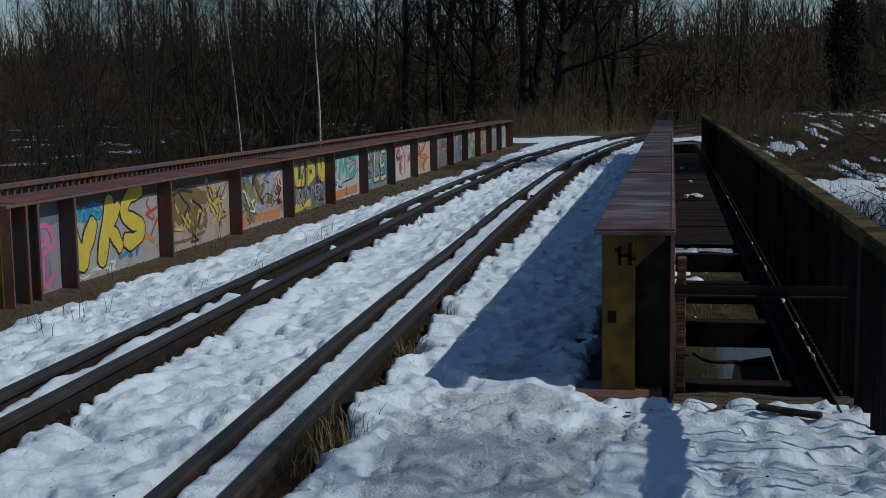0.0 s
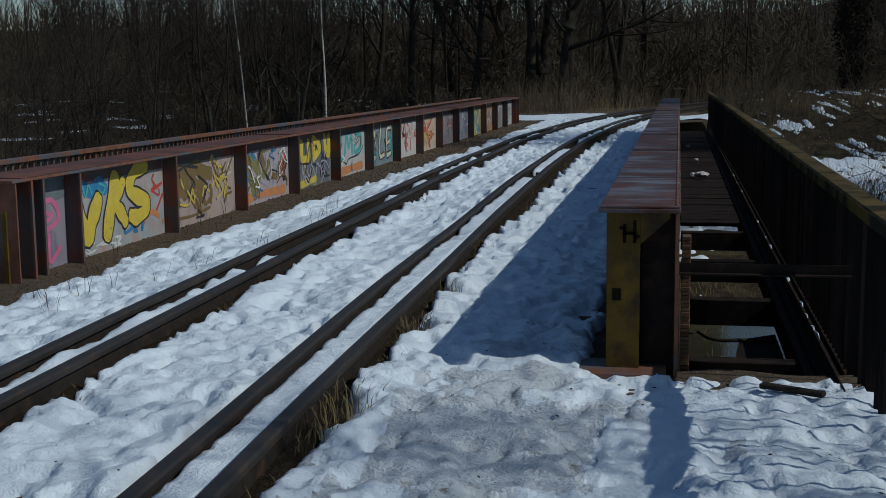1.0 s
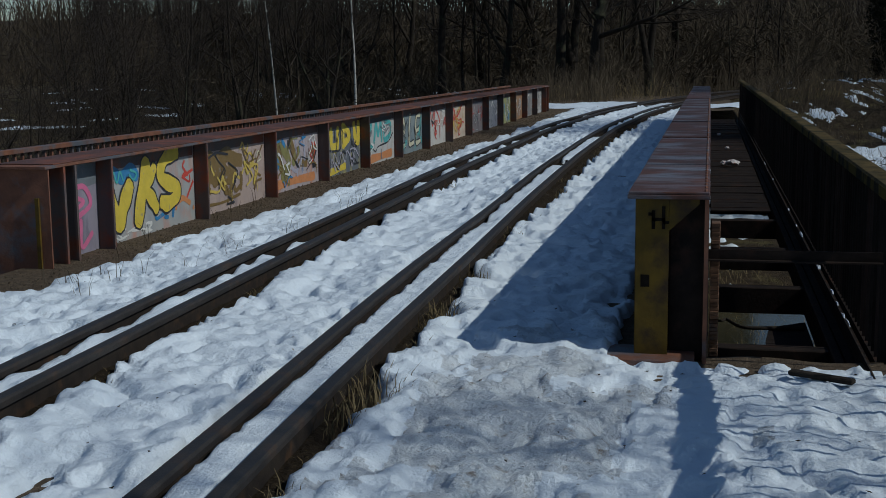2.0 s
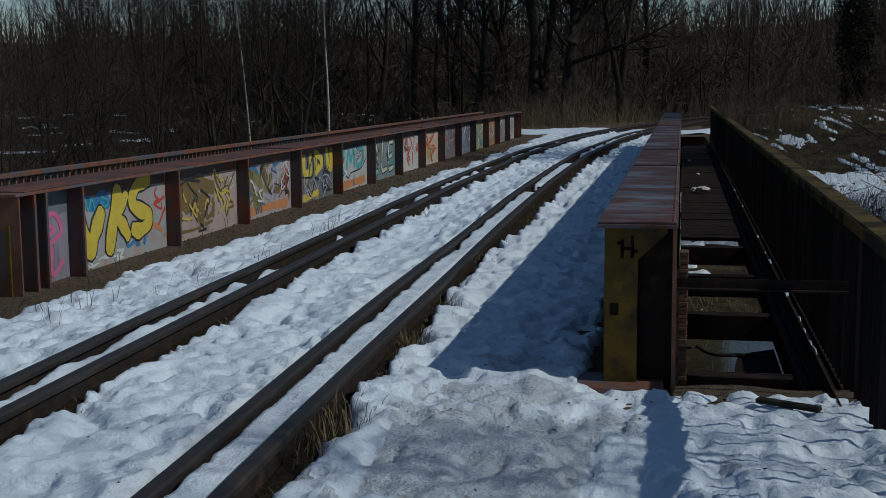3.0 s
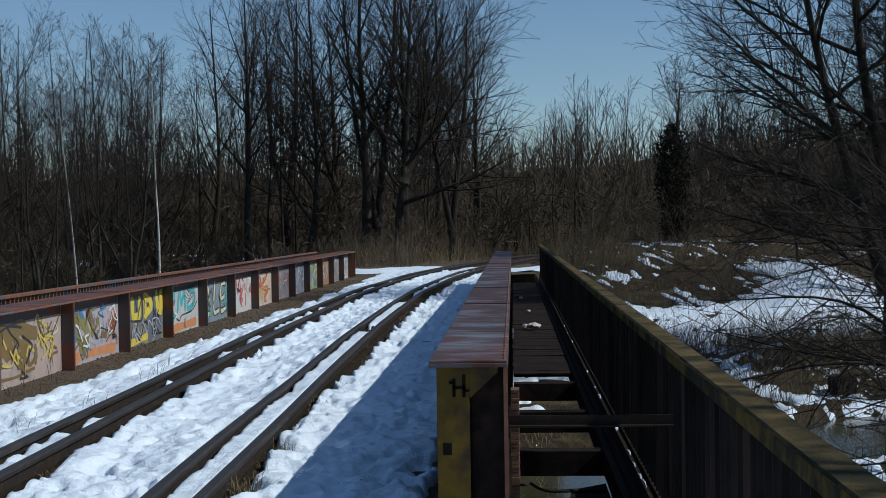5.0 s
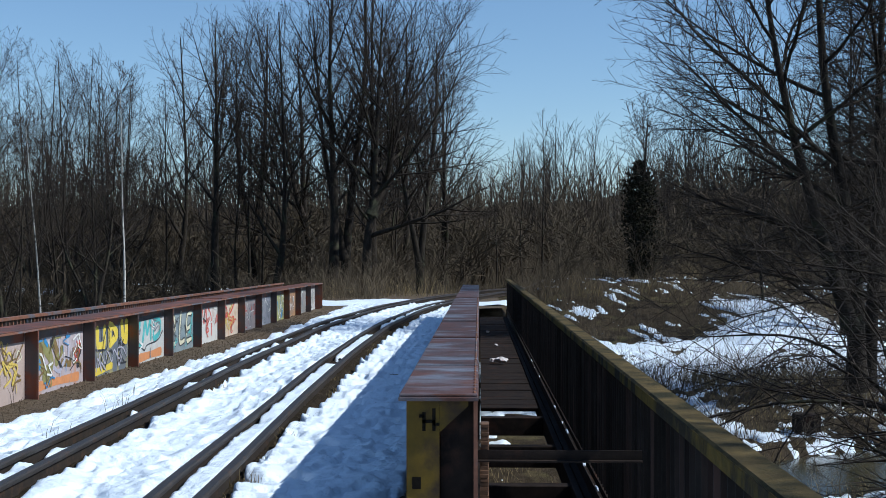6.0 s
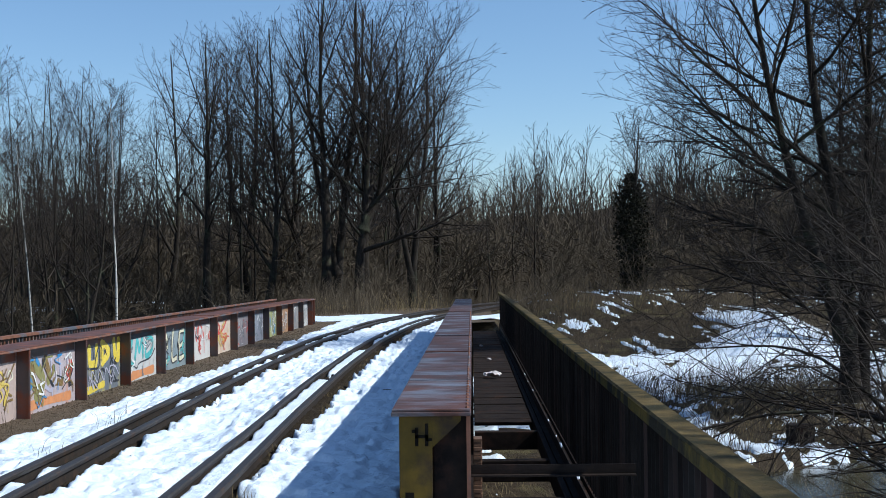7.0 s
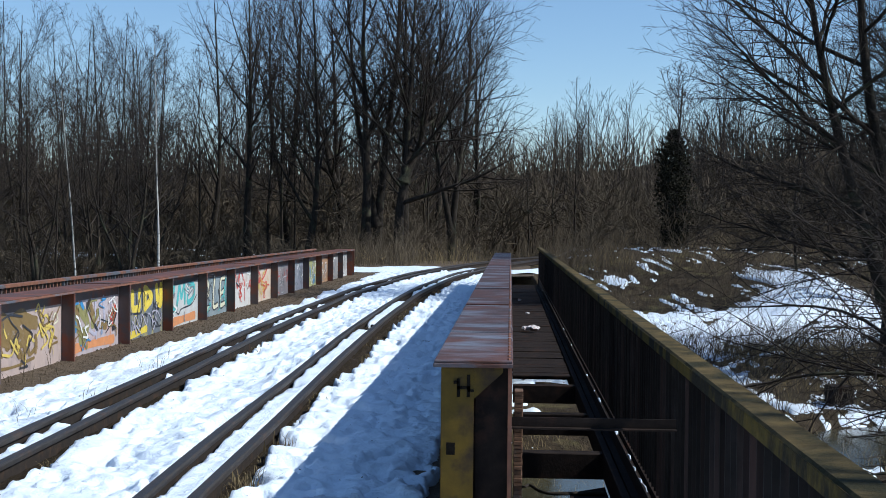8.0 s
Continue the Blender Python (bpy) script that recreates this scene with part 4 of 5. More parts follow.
def offshoots(rng, pts, rad, length, level, spec, crown, out, spikes):
    """Side branches along a branch, down to single twigs."""
    gap, share, ang, n, wob, up = spec["levels"][level]
    last = level + 1 >= len(spec["levels"])
    m = max(2, int(length / gap))
    seg = len(pts) - 1
    turn = rng.uniform(0, 6.28)
    for k in range(m):
        t = spec["from"][level] + (1 - spec["from"][level]) * (k + rng.uniform(0.2, 0.8)) / m
        f = t * seg
        i = min(int(f), seg - 1)
        p = pts[i] + (pts[i + 1] - pts[i]) * (f - i)
        d = pts[i + 1] - pts[i]
        d = d / math.sqrt(d @ d)
        turn += 2.5 + rng.normal(0, 0.5)
        nd = aside(rng, d, radians(ang + rng.normal(0, 9)), turn)
        ln = min(share * length * (1.1 - 0.65 * t) * rng.uniform(0.65, 1.3), reach_of(p, nd, *crown) + 0.15)
        if last:
            spikes.append((p, p + (nd + np.array([0, 0, up])) * max(ln, 0.12)))
            continue
        if ln < 0.12:
            continue
        r = min(rad[i] * 0.62, max(spec["tip"] * 1.1, 0.011 * ln + spec["tip"]))
        line = shoot(rng, p, nd, ln, n, wob, up)
        rr = np.linspace(r, spec["tip"], n + 1)
        out.append((line, rr))
        offshoots(rng, line, rr, ln, level + 1, spec, crown, out, spikes)


def crowned_tree(name, seed, trunks, crown, label, limbs=17, low=0.3, lean=(62, 24), up=0.07, tip=0.006, foot=0.27, gaps=(0.44, 0.29, 0.19), bark=None, category="tree", thick=0.035, bare=False, stout_=0.019, wob=0.05):
    """A leafless tree: limbs leave each trunk, arch up to the skin of an egg-shaped crown and branch three times."""
    rng = np.random.default_rng(seed)
    crown = np.array(crown[0], float), np.array(crown[1], float)
    spec = dict(tip=tip, levels=((gaps[0], 0.50, 40, 5, wob * 1.2, up * 0.7), (gaps[1], 0.46, 40, 2, 0.07, up), (gaps[2], 0.50, 38, 1, 0.0, 0.12)))
    spec["from"] = (0.16, 0.12, 0.15)
    out, spikes = [], []
    for j, pts in enumerate(trunks):
        n = len(pts)
        rad = foot * (1 - 0.9 * np.linspace(0, 1, n) ** 0.9) * (1.0 if j == 0 else 0.8)
        rad[0] *= 1.4
        rad[1] *= 1.1
        out.append((pts, rad))
        whole = float(np.linalg.norm(np.diff(pts, axis=0), axis=1).sum())
        if bare:
            offshoots(rng, pts, rad, whole, 0, spec, crown, out, spikes)
            continue
        for k in range(limbs):
            t = low + (0.98 - low) * (k + rng.random()) / limbs
            f = t * (n - 1)
            i = min(int(f), n - 2)
            p = pts[i] + (pts[i + 1] - pts[i]) * (f - i)
            a = 2.4 * k + rng.normal(0, 0.4) + j
            off = radians(lean[0] + (lean[1] - lean[0]) * (t - low) / (1 - low) + rng.normal(0, 6))
            d = np.array([math.sin(off) * math.cos(a), math.sin(off) * math.sin(a), math.cos(off)])
            ln = reach_of(p, d, *crown) * rng.uniform(0.82, 1.04)
            if ln < 0.5:
                continue
            r = min(rad[i] * 0.6, stout_ * ln + 0.006)
            line = shoot(rng, p, d, ln, 9, wob, up)
            rr = np.linspace(r, tip, 10)
            out.append((line, rr))
            offshoots(rng, line, rr, ln, 0, spec, crown, out, spikes)
    stout = [l for l in out if l[1][0] > thick] or out[:1]
    fine = [l for l in out if l[1][0] <= thick]
    tree = thing(name, label, category)
    raw("trunk", *tube_mesh(stout, sides), bark or M_BARK, tree, smooth=True)
    V, F = tube_mesh(fine, sides)
    S = np.array(spikes)
    d = S[:, 1] - S[:, 0]
    u = np.cross(d, [0.31, 0.82, 0.48])
    u /= np.linalg.norm(u, axis=1)[:, None] + 1e-9
    w = np.cross(d, u)
    w /= np.linalg.norm(w, axis=1)[:, None] + 1e-9
    r = tip * 0.85
    TV = np.stack([S[:, 0] + r * u, S[:, 0] - 0.5 * r * u + 0.87 * r * w, S[:, 0] - 0.5 * r * u - 0.87 * r * w, S[:, 1]], 1).reshape(-1, 3)
    b = np.arange(len(S))[:, None] * 4 + len(V)
    TF = np.concatenate([b + np.array([[0, 1, 3]]), b + np.array([[1, 2, 3]]), b + np.array([[2, 0, 3]])])
    raw("crown", np.concatenate([V, TV]), F.tolist() + TF.tolist(), M_TWIG, tree, "bare branching twigs", smooth=True)
    return tree


grand = crowned_tree("bare_tree", 51, [stem((0, 0, -0.3), (0.05, 0, 2.2), (0.3, 0, 4.2), (0.5, 0.1, 8.5), (0.7, 0, 12.5)), stem((0.2, 0, 3.4), (1.0, 0.3, 5.6), (1.7, 0.5, 9.5))], ((2.3, 0, 7.9), (5.8, 4.3, 6.9)),
                     "great bare tree with a domed crown of arching limbs", low=0.24, lean=(76, 22), up=0.05, limbs=15, stout_=0.017, foot=0.27, gaps=(0.40, 0.29, 0.20), tip=0.0055)
tall_a = crowned_tree("bare_tree", 11, [stem((0, 0, -0.3), (0.1, 0, 3), (0.0, 0, 6.0), (-0.1, 0.1, 10), (0.1, 0, 14.5))], ((0, 0, 9.8), (2.9, 2.9, 5.8)),
                      "tall bare deciduous tree with dark trunk at the wood's edge", low=0.33, lean=(54, 18), up=0.05)
tall_b = crowned_tree("bare_tree", 12, [stem((0, 0, -0.3), (0.12, 0.1, 2.2), (0.45, 0, 5.5), (0.9, 0, 9.5), (1.0, 0, 14)), stem((0.05, 0.05, 1.5), (-0.4, 0, 3.6), (-1.0, 0.2, 7.2), (-1.4, 0, 12.5))],
                      ((-0.1, 0, 9.4), (3.2, 3.0, 5.8)), "tall bare forked tree with steep limbs", low=0.33, lean=(52, 18), up=0.05, limbs=12)
bent = crowned_tree("bare_tree", 14, [stem((0, 0, -0.3), (-0.55, 0, 1.0), (-0.3, 0, 3.0), (-0.2, 0, 6.2), (-0.5, 0.2, 13.5))], ((-0.5, 0, 9.0), (3.7, 3.3, 5.6)),
                    "broad bare tree with a bent foot and fanning limbs", low=0.28, lean=(64, 20), up=0.05)
multi = crowned_tree("multi_stemmed_tree", 17, [stem((0.1, 0, -0.3), (0.3, 0, 2), (0.7, 0.2, 4.5), (1.0, 0.1, 10.5)), stem((-0.1, 0, -0.3), (-0.35, 0.1, 1.8), (-1.3, 0, 4.2), (-2.2, 0.1, 9.0)),
                                                stem((0, 0.1, -0.3), (0.0, 0.4, 2.5), (-0.2, 0.7, 5.0), (-0.5, 0.8, 10.8))], ((-0.2, 0.1, 7.2), (3.1, 2.9, 4.6)),
                     "bare tree with several slim stems and a rounded crown", low=0.3, lean=(68, 24), up=0.03, limbs=9, foot=0.13, tip=0.005, gaps=(0.38, 0.26, 0.18))
slim_a = crowned_tree("slender_tree", 15, [stem((0, 0, -0.3), (0.1, 0, 3), (0, 0.1, 7.5), (0, 0, 12.0))], ((0, 0, 7.4), (1.4, 1.4, 4.9)), "slender bare young tree in the wood", limbs=15, low=0.27, lean=(42, 20), foot=0.09, tip=0.005,
                      gaps=(0.34, 0.24, 0.18), thick=0.03)
slim_b = crowned_tree("slender_tree", 16, [stem((0, 0, -0.3), (-0.15, 0.1, 3), (0.1, 0, 6.5), (0.2, 0, 11.3))], ((0.1, 0, 6.9), (1.8, 1.7, 4.6)), "slender bare tree with a narrow crown", limbs=14, low=0.25, lean=(46, 20), foot=0.09, tip=0.005,
                      gaps=(0.34, 0.24, 0.18), thick=0.03)
birch = make_tree("birch", 18, 11, 0.062, BIRCH, M_BIRCH, "slender white-barked birch, bare of leaves")

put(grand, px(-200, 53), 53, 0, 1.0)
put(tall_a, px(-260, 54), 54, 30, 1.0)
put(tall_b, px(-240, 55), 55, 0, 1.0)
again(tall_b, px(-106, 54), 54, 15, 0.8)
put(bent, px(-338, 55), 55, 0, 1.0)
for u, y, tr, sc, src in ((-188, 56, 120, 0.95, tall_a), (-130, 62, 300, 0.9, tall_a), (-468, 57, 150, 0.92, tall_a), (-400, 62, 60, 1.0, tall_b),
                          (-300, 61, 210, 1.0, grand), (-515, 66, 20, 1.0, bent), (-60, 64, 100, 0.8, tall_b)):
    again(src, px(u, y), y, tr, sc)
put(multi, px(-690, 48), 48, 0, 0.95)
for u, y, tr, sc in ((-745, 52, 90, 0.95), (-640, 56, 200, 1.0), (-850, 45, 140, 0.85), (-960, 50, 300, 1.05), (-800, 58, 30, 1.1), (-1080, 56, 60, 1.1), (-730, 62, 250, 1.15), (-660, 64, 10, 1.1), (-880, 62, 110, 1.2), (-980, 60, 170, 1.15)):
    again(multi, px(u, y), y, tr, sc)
put(birch, -10.55, 36.5, 40, 0.76, -1.2)
again(birch, -13.2, 36.8, 160, 0.62, -1.2)
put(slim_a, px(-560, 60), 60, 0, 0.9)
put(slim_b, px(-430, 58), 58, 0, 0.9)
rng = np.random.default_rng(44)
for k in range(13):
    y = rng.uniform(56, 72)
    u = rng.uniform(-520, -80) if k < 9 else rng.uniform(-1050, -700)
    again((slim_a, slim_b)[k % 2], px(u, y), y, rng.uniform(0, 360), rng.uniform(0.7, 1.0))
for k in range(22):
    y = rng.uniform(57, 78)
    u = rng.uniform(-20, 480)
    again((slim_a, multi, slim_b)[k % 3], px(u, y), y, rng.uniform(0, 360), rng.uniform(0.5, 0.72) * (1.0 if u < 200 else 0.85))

# ivy-grown tree on the far bank
ivy_tree = make_tree("ivy_tree", 21, 7.0, 0.12, dict(SLIM, kids=[14, 5, 4], start=[0.5, 0.2, 0.2], len=[0.30, 0.5, 0.5]), M_BARK, "tree wrapped in dark ivy with bare twigs on top")
rng = np.random.default_rng(5)
lv, lf = [], []
for k in range(7500):
    h = rng.uniform(0.0, 1.0)
    r = (0.28 + 0.26 * math.sin(math.pi * (0.05 + 0.8 * h))) * min(1.0, (1.0 - h) * 5 + 0.5 * rng.random() ** 2) * rng.uniform(0.35, 1.05) * (1 + 0.16 * math.sin(h * 13 + 3 * a)) * 1.3
    a = rng.uniform(0, 6.28)
    r *= 1 + 0.35 * math.sin(2 * a + h * 7) * math.sin(h * 9 + a)
    c = np.array([r * math.cos(a), r * math.sin(a), 0.1 + 4.7 * h])
    d = rng.normal(0, 1, (2, 3))
    d = d / np.linalg.norm(d, axis=1)[:, None] * rng.uniform(0.03, 0.07)
    b = len(lv)
    lv += [c - d[0], c + d[1], c + d[0], c - d[1]]
    lf.append((b, b + 1, b + 2, b + 3))
raw("ivy_leaves", lv, lf, M_IVY, ivy_tree, "dense dark green ivy leaves")
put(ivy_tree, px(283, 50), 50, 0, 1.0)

# trees and shrubs on the stream side
near_tree = crowned_tree("big_bare_tree", 31, [stem((0, 0, -0.4), (-0.1, 0, 2.5), (-0.7, 0, 6.5), (-0.9, 0, 12.0)), stem((0.25, 0.2, -0.4), (0.5, 0.3, 3.0), (0.6, 0.3, 7.0), (0.9, 0.2, 12)),
                                               stem((-0.1, 0, 0.9), (-0.9, -0.2, 3.2), (-1.7, -0.2, 6.5), (-2.2, 0, 10.5))], ((-0.7, 0, 6.3), (5.0, 4.4, 6.4)),
                         "large bare tree spreading dark limbs over the stream", limbs=17, low=0.12, lean=(88, 36), up=0.035, tip=0.0038, foot=0.22, gaps=(0.30, 0.20, 0.14), stout_=0.010, wob=0.085)
put(near_tree, 7.9, 26, 0, 1.0, -0.9)
again(near_tree, 11.6, 31, 130, 0.95, -0.6, "large bare tree behind the stream-side shrubs")
again(near_tree, 9.6, 27.5, 250, 0.9, -0.8, "large bare tree behind the stream-side shrubs")
again(multi, 10.6, 35, 70, 0.85, -1.0)
again(slim_b, 10.3, 45, 0, 0.75, -0.2, "slim bare tree on the snowy mound")
again(slim_a, 9.0, 30, 140, 0.85, -0.9, "slim bare tree on the stream bank")
again(slim_a, 9.9, 28, 310, 0.95, -0.9, "slim bare tree on the stream bank")
again(multi, 15.0, 42, 230, 1.0, 0.2)
spreader = crowned_tree("spreading_shrub", 43, [stem((0.9, 0.2, -1.9), (0.6, 0.1, -0.9), (0.1, 0, 0.1), (-0.9, -0.1, 0.35), (-2.1, -0.2, 0.15)), stem((1.0, 0.3, -1.9), (1.0, 0.2, 0.2), (0.2, 0.3, 1.2), (-1.2, 0.4, 1.5)),
                                                 stem((1.0, 0.0, -1.9), (0.8, -0.4, -0.7), (0.0, -0.5, -0.35), (-1.4, -0.4, -0.45)), stem((1.0, 0.1, -1.9), (1.2, 0.3, 0.3), (1.0, 0.5, 1.6), (0.2, 0.4, 2.6)),
                                                 stem((0.9, 0.1, -1.9), (0.5, 0.5, -0.5), (-0.5, 0.8, 0.7), (-1.8, 0.9, 0.8)), stem((1.0, 0.0, -1.9), (0.9, -0.2, 0.0), (0.4, -0.3, 0.8), (-1.0, -0.3, 0.9))],
                        ((-0.3, 0.1, 0.5), (2.3, 1.8, 2.3)), "bare shrub with long low branches reaching over the parapet", bare=True, up=0.02, tip=0.0028, foot=0.05, gaps=(0.24, 0.2, 0.13), wob=0.09, category="shrub", thick=0.02)
put(spreader, 3.55, 10.0, 0, 1.0, 0.0)
again(spreader, 5.6, 13.6, 40, 1.3, 0.1, "bare shrub with low branches on the stream bank")
shrub = make_tree("shrub", 41, 3.8, 0.042, SHRUB, M_BARK, "bare shrub with long crossing branches by the stream", "shrub", stems=4)
put(shrub, 6.6, 17.5, 60, 1.0, -1.9)
again(shrub, 9.3, 22.0, 130, 1.1, -1.7)
for k, (x, y, sc) in enumerate(((-8.4, 13, 0.9), (-9.6, 16, 1.0), (-12.5, 18, 1.2), (-11, 27, 1.1), (-16, 32, 1.4), (-20, 38, 1.7))):
    again(shrub, x, y, 77 * k, sc, -1.5, "bare thicket shrub beyond the railing")

for x, y, tr, sc in ((-10.6, 24, 40, 0.45), (-13.6, 27.5, 160, 0.5), (-17.2, 31, 250, 0.6), (-12.4, 33, 330, 0.5), (-9.4, 30, 90, 0.4)):
    again(slim_b, x, y, tr, sc, -1.6, "bare tree in the hollow beyond the railing")

# unseen trees to the camera's side, added to shade the foreground
again(slim_b, 5.3, 4.2, 70, 0.7, -1.5, "unseen slim tree beside the approach, added for its shade")
again(slim_a, 6.3, 2.5, 10, 1.0, -1.5, "unseen slim tree beside the approach, added for its shade")
again(slim_b, 7.4, 3.6, 190, 0.95, -1.7, "unseen slim tree beside the approach, added for its shade")


# ---- woods and brush ----
def far_woods():
    rng = np.random.default_rng(71)
    meshes = []
    for v in range(7):
        out = [[], []]
        grow(rng, np.zeros(3), np.array([0.0, 0, 1]), 10, 0.09, 0, out, FAR)
        meshes.append(tube_mesh(out[0] + out[1], lambda r: 4 if r > 0.05 else 3))
    V, F, base = [], [], 0
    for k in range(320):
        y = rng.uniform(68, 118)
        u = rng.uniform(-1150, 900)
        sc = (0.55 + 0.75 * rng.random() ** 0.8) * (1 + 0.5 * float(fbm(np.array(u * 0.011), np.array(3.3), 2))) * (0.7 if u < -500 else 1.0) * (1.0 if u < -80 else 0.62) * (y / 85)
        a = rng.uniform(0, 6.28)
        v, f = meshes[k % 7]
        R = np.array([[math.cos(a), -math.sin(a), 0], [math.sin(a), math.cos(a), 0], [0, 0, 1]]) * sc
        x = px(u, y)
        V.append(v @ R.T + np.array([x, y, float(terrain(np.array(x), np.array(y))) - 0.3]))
        F.append(f + base)
        base += len(v)
    return tagged(raw("far_woods", np.concatenate(V), np.concatenate(F), M_TWIG), "dense bare wood in the distance", "woods", kind="stuff")


far_woods()


def stems(name, boxes, material, label, category, seed, side=3):
    """Thin bent stems: boxes of (x0, x1, y0, y1, count, low, high, radius, lean)."""
    rng = np.random.default_rng(seed)
    V, F, base = [], [], 0
    for x0, x1, y0, y1, n, lo, hi, r, lean in boxes:
        x, y = rng.uniform(x0, x1, n), rng.uniform(y0, y1, n)
        clump = fbm(x * 0.35, y * 0.35, 3)
        keep = (clump > -0.25 + rng.uniform(-0.2, 0.2, n)) & ~((np.abs(x - track_x(y)) < 1.6) & (y < 53))
        x, y, clump = x[keep], y[keep], clump[keep]
        n = len(x)
        z = terrain(x, y) - 0.03
        h = rng.uniform(lo, hi, n) * (1 + 0.8 * clump)
        a = rng.uniform(0, 6.28, n)
        bend = lean * h * rng.uniform(0.2, 1.0, n)
        p0 = np.stack([x, y, z], 1)
        p1 = p0 + np.stack([0.35 * bend * np.cos(a), 0.35 * bend * np.sin(a), 0.6 * h], 1)
        p2 = p0 + np.stack([bend * np.cos(a), bend * np.sin(a), h], 1)
        for q, k in ((p0, 1.0), (p1, 0.75), (p2, 0.3)):
            for j in range(side):
                t = 2 * math.pi * j / side
                V.append(q + np.array([math.cos(t), math.sin(t), 0]) * r * k)
        m = np.arange(n)
        for lev in range(2):
            for j in range(side):
                j2 = (j + 1) % side
                F.append(base + np.stack([(lev * side + j) * n + m, (lev * side + j2) * n + m, ((lev + 1) * side + j2) * n + m, ((lev + 1) * side + j) * n + m], 1))
        base += 3 * side * n
    return tagged(raw(name, np.concatenate(V), np.concatenate(F), material), label, category, kind="stuff")


stems("brush", [(-40, 26, 47, 60, 6000, 0.4, 1.3, 0.010, 1.0), (-26, -6.8, 8, 47, 1500, 0.3, 1.3, 0.008, 0.9), (1.6, 24, 30, 41, 2600, 0.12, 0.5, 0.008, 1.0), (1.6, 16, 41, 51, 4200, 0.2, 0.75, 0.008, 1.0), (3, 9, 22, 33, 1800, 0.3, 0.9, 0.006, 1.0), (-34, 24, 58, 76, 3500, 0.8, 2.4, 0.014, 0.9),
                (-60, 40, 78, 100, 5000, 1.5, 4.0, 0.035, 0.8), (-75, 55, 95, 125, 6000, 2.0, 6.0, 0.06, 0.6), (1.4, 12, 8, 24, 700, 0.2, 0.8, 0.005, 0.9), (-9, -3.5, 43.5, 50, 1100, 0.3, 1.2, 0.009, 0.8),
                (0.6, 7, 46, 50, 800, 0.3, 1.1, 0.009, 0.9)], M_BUSH, "tangled brown winter brush", "brush", 81)


def thicket():
    """Many low branching bushes along the wood's edge."""
    rng = np.random.default_rng(77)
    kinds = []
    cfg = dict(TALL, seg=[4, 2, 1], kids=[6, 4], start=[0.15, 0.15], ang=[36, 42], len=[0.55, 0.5], up=[0.05, 0.05, 0.02], wob=[0.12, 0.18, 0.25], min=0.006, cone=[0, 0], thin=[0.6, 0.6])
    for v in range(5):
        out = [[], []]
        for s in range(5):
            a = rng.uniform(0, 6.28)
            grow(rng, np.array([0.12 * math.cos(a), 0.12 * math.sin(a), -0.05]), np.array([0.5 * math.cos(a), 0.5 * math.sin(a), 1.0]), rng.uniform(0.7, 1.1), 0.016, 0, out, cfg)
        kinds.append(tube_mesh(out[0] + out[1], lambda r: 3))
    V, F, base = [], [], 0
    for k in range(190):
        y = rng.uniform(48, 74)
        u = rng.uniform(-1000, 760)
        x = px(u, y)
        if abs(x - float(track_x(y))) < 2.5 and y < 54:
            continue
        sc = rng.uniform(1.3, 3.2) * (1.25 if y > 58 else 0.8)
        v, f = kinds[k % 5]
        V.append(v * sc + np.array([x, y, float(terrain(np.array(x), np.array(y)))]))
        F.append(f + base)
        base += len(v)
    return tagged(raw("thicket", np.concatenate(V), np.concatenate(F), M_BUSH), "brown leafless bushes along the wood's edge", "bushes", kind="stuff")


thicket()
stems("dry_reeds", [(-9, 24, 46, 52, 1500, 0.2, 0.7, 0.008, 1.0), (1.5, 16, 22, 44, 2600, 0.08, 0.3, 0.006, 1.2), (-0.2, 1.4, 8.5, 20, 1500, 0.08, 0.35, 0.005, 1.1), (5.0, 8.8, 24.5, 31, 2200, 0.15, 0.45, 0.006, 1.2), (1.4, 9, 8, 22, 1500, 0.1, 0.4, 0.005, 1.1)], M_REED, "pale dry grass and reeds", "grass", 82)


# ---- small things along the track ----
def tufts(name, places, material, label, seed, n=26, h=0.085, spread_=0.07):
    """Tufts of grass blades at (x, y) places."""
    rng = np.random.default_rng(seed)
    V, F = [], []
    for x, y, k in places:
        for j in range(int(n * k)):
            a, r = rng.uniform(0, 6.28), spread_ * k * math.sqrt(rng.random())
            bx, by = x + r * math.cos(a), y + 1.6 * r * math.sin(a)
            ln = h * k ** 0.5 * rng.uniform(0.4, 1.2)
            t = rng.uniform(0, 6.28)
            lean = rng.uniform(0.2, 1.1) * ln
            w = 0.0022
            b = len(V)
            dx, dy = math.cos(t), math.sin(t)
            V += [(bx - w * dy, by + w * dx, -0.02), (bx + w * dy, by - w * dx, -0.02), (bx + 0.4 * lean * dx + w * dy, by + 0.4 * lean * dy - w * dx, 0.65 * ln),
                  (bx + 0.4 * lean * dx - w * dy, by + 0.4 * lean * dy + w * dx, 0.65 * ln), (bx + lean * dx, by + lean * dy, ln * 0.95)]
            F += [(b, b + 1, b + 2, b + 3), (b + 3, b + 2, b + 4)]
    return tagged(raw(name, V, F, material), label, "grass", kind="stuff")


rng = np.random.default_rng(91)
spots = [(-1.44, 4.95, 2.6), (-1.40, 5.05, 2.0), (-1.47, 4.85, 2.0), (-1.47, 4.55, 1.4), (-1.49, 6.65, 2.2), (-1.46, 6.75, 1.6), (-1.52, 7.9, 1.6)]
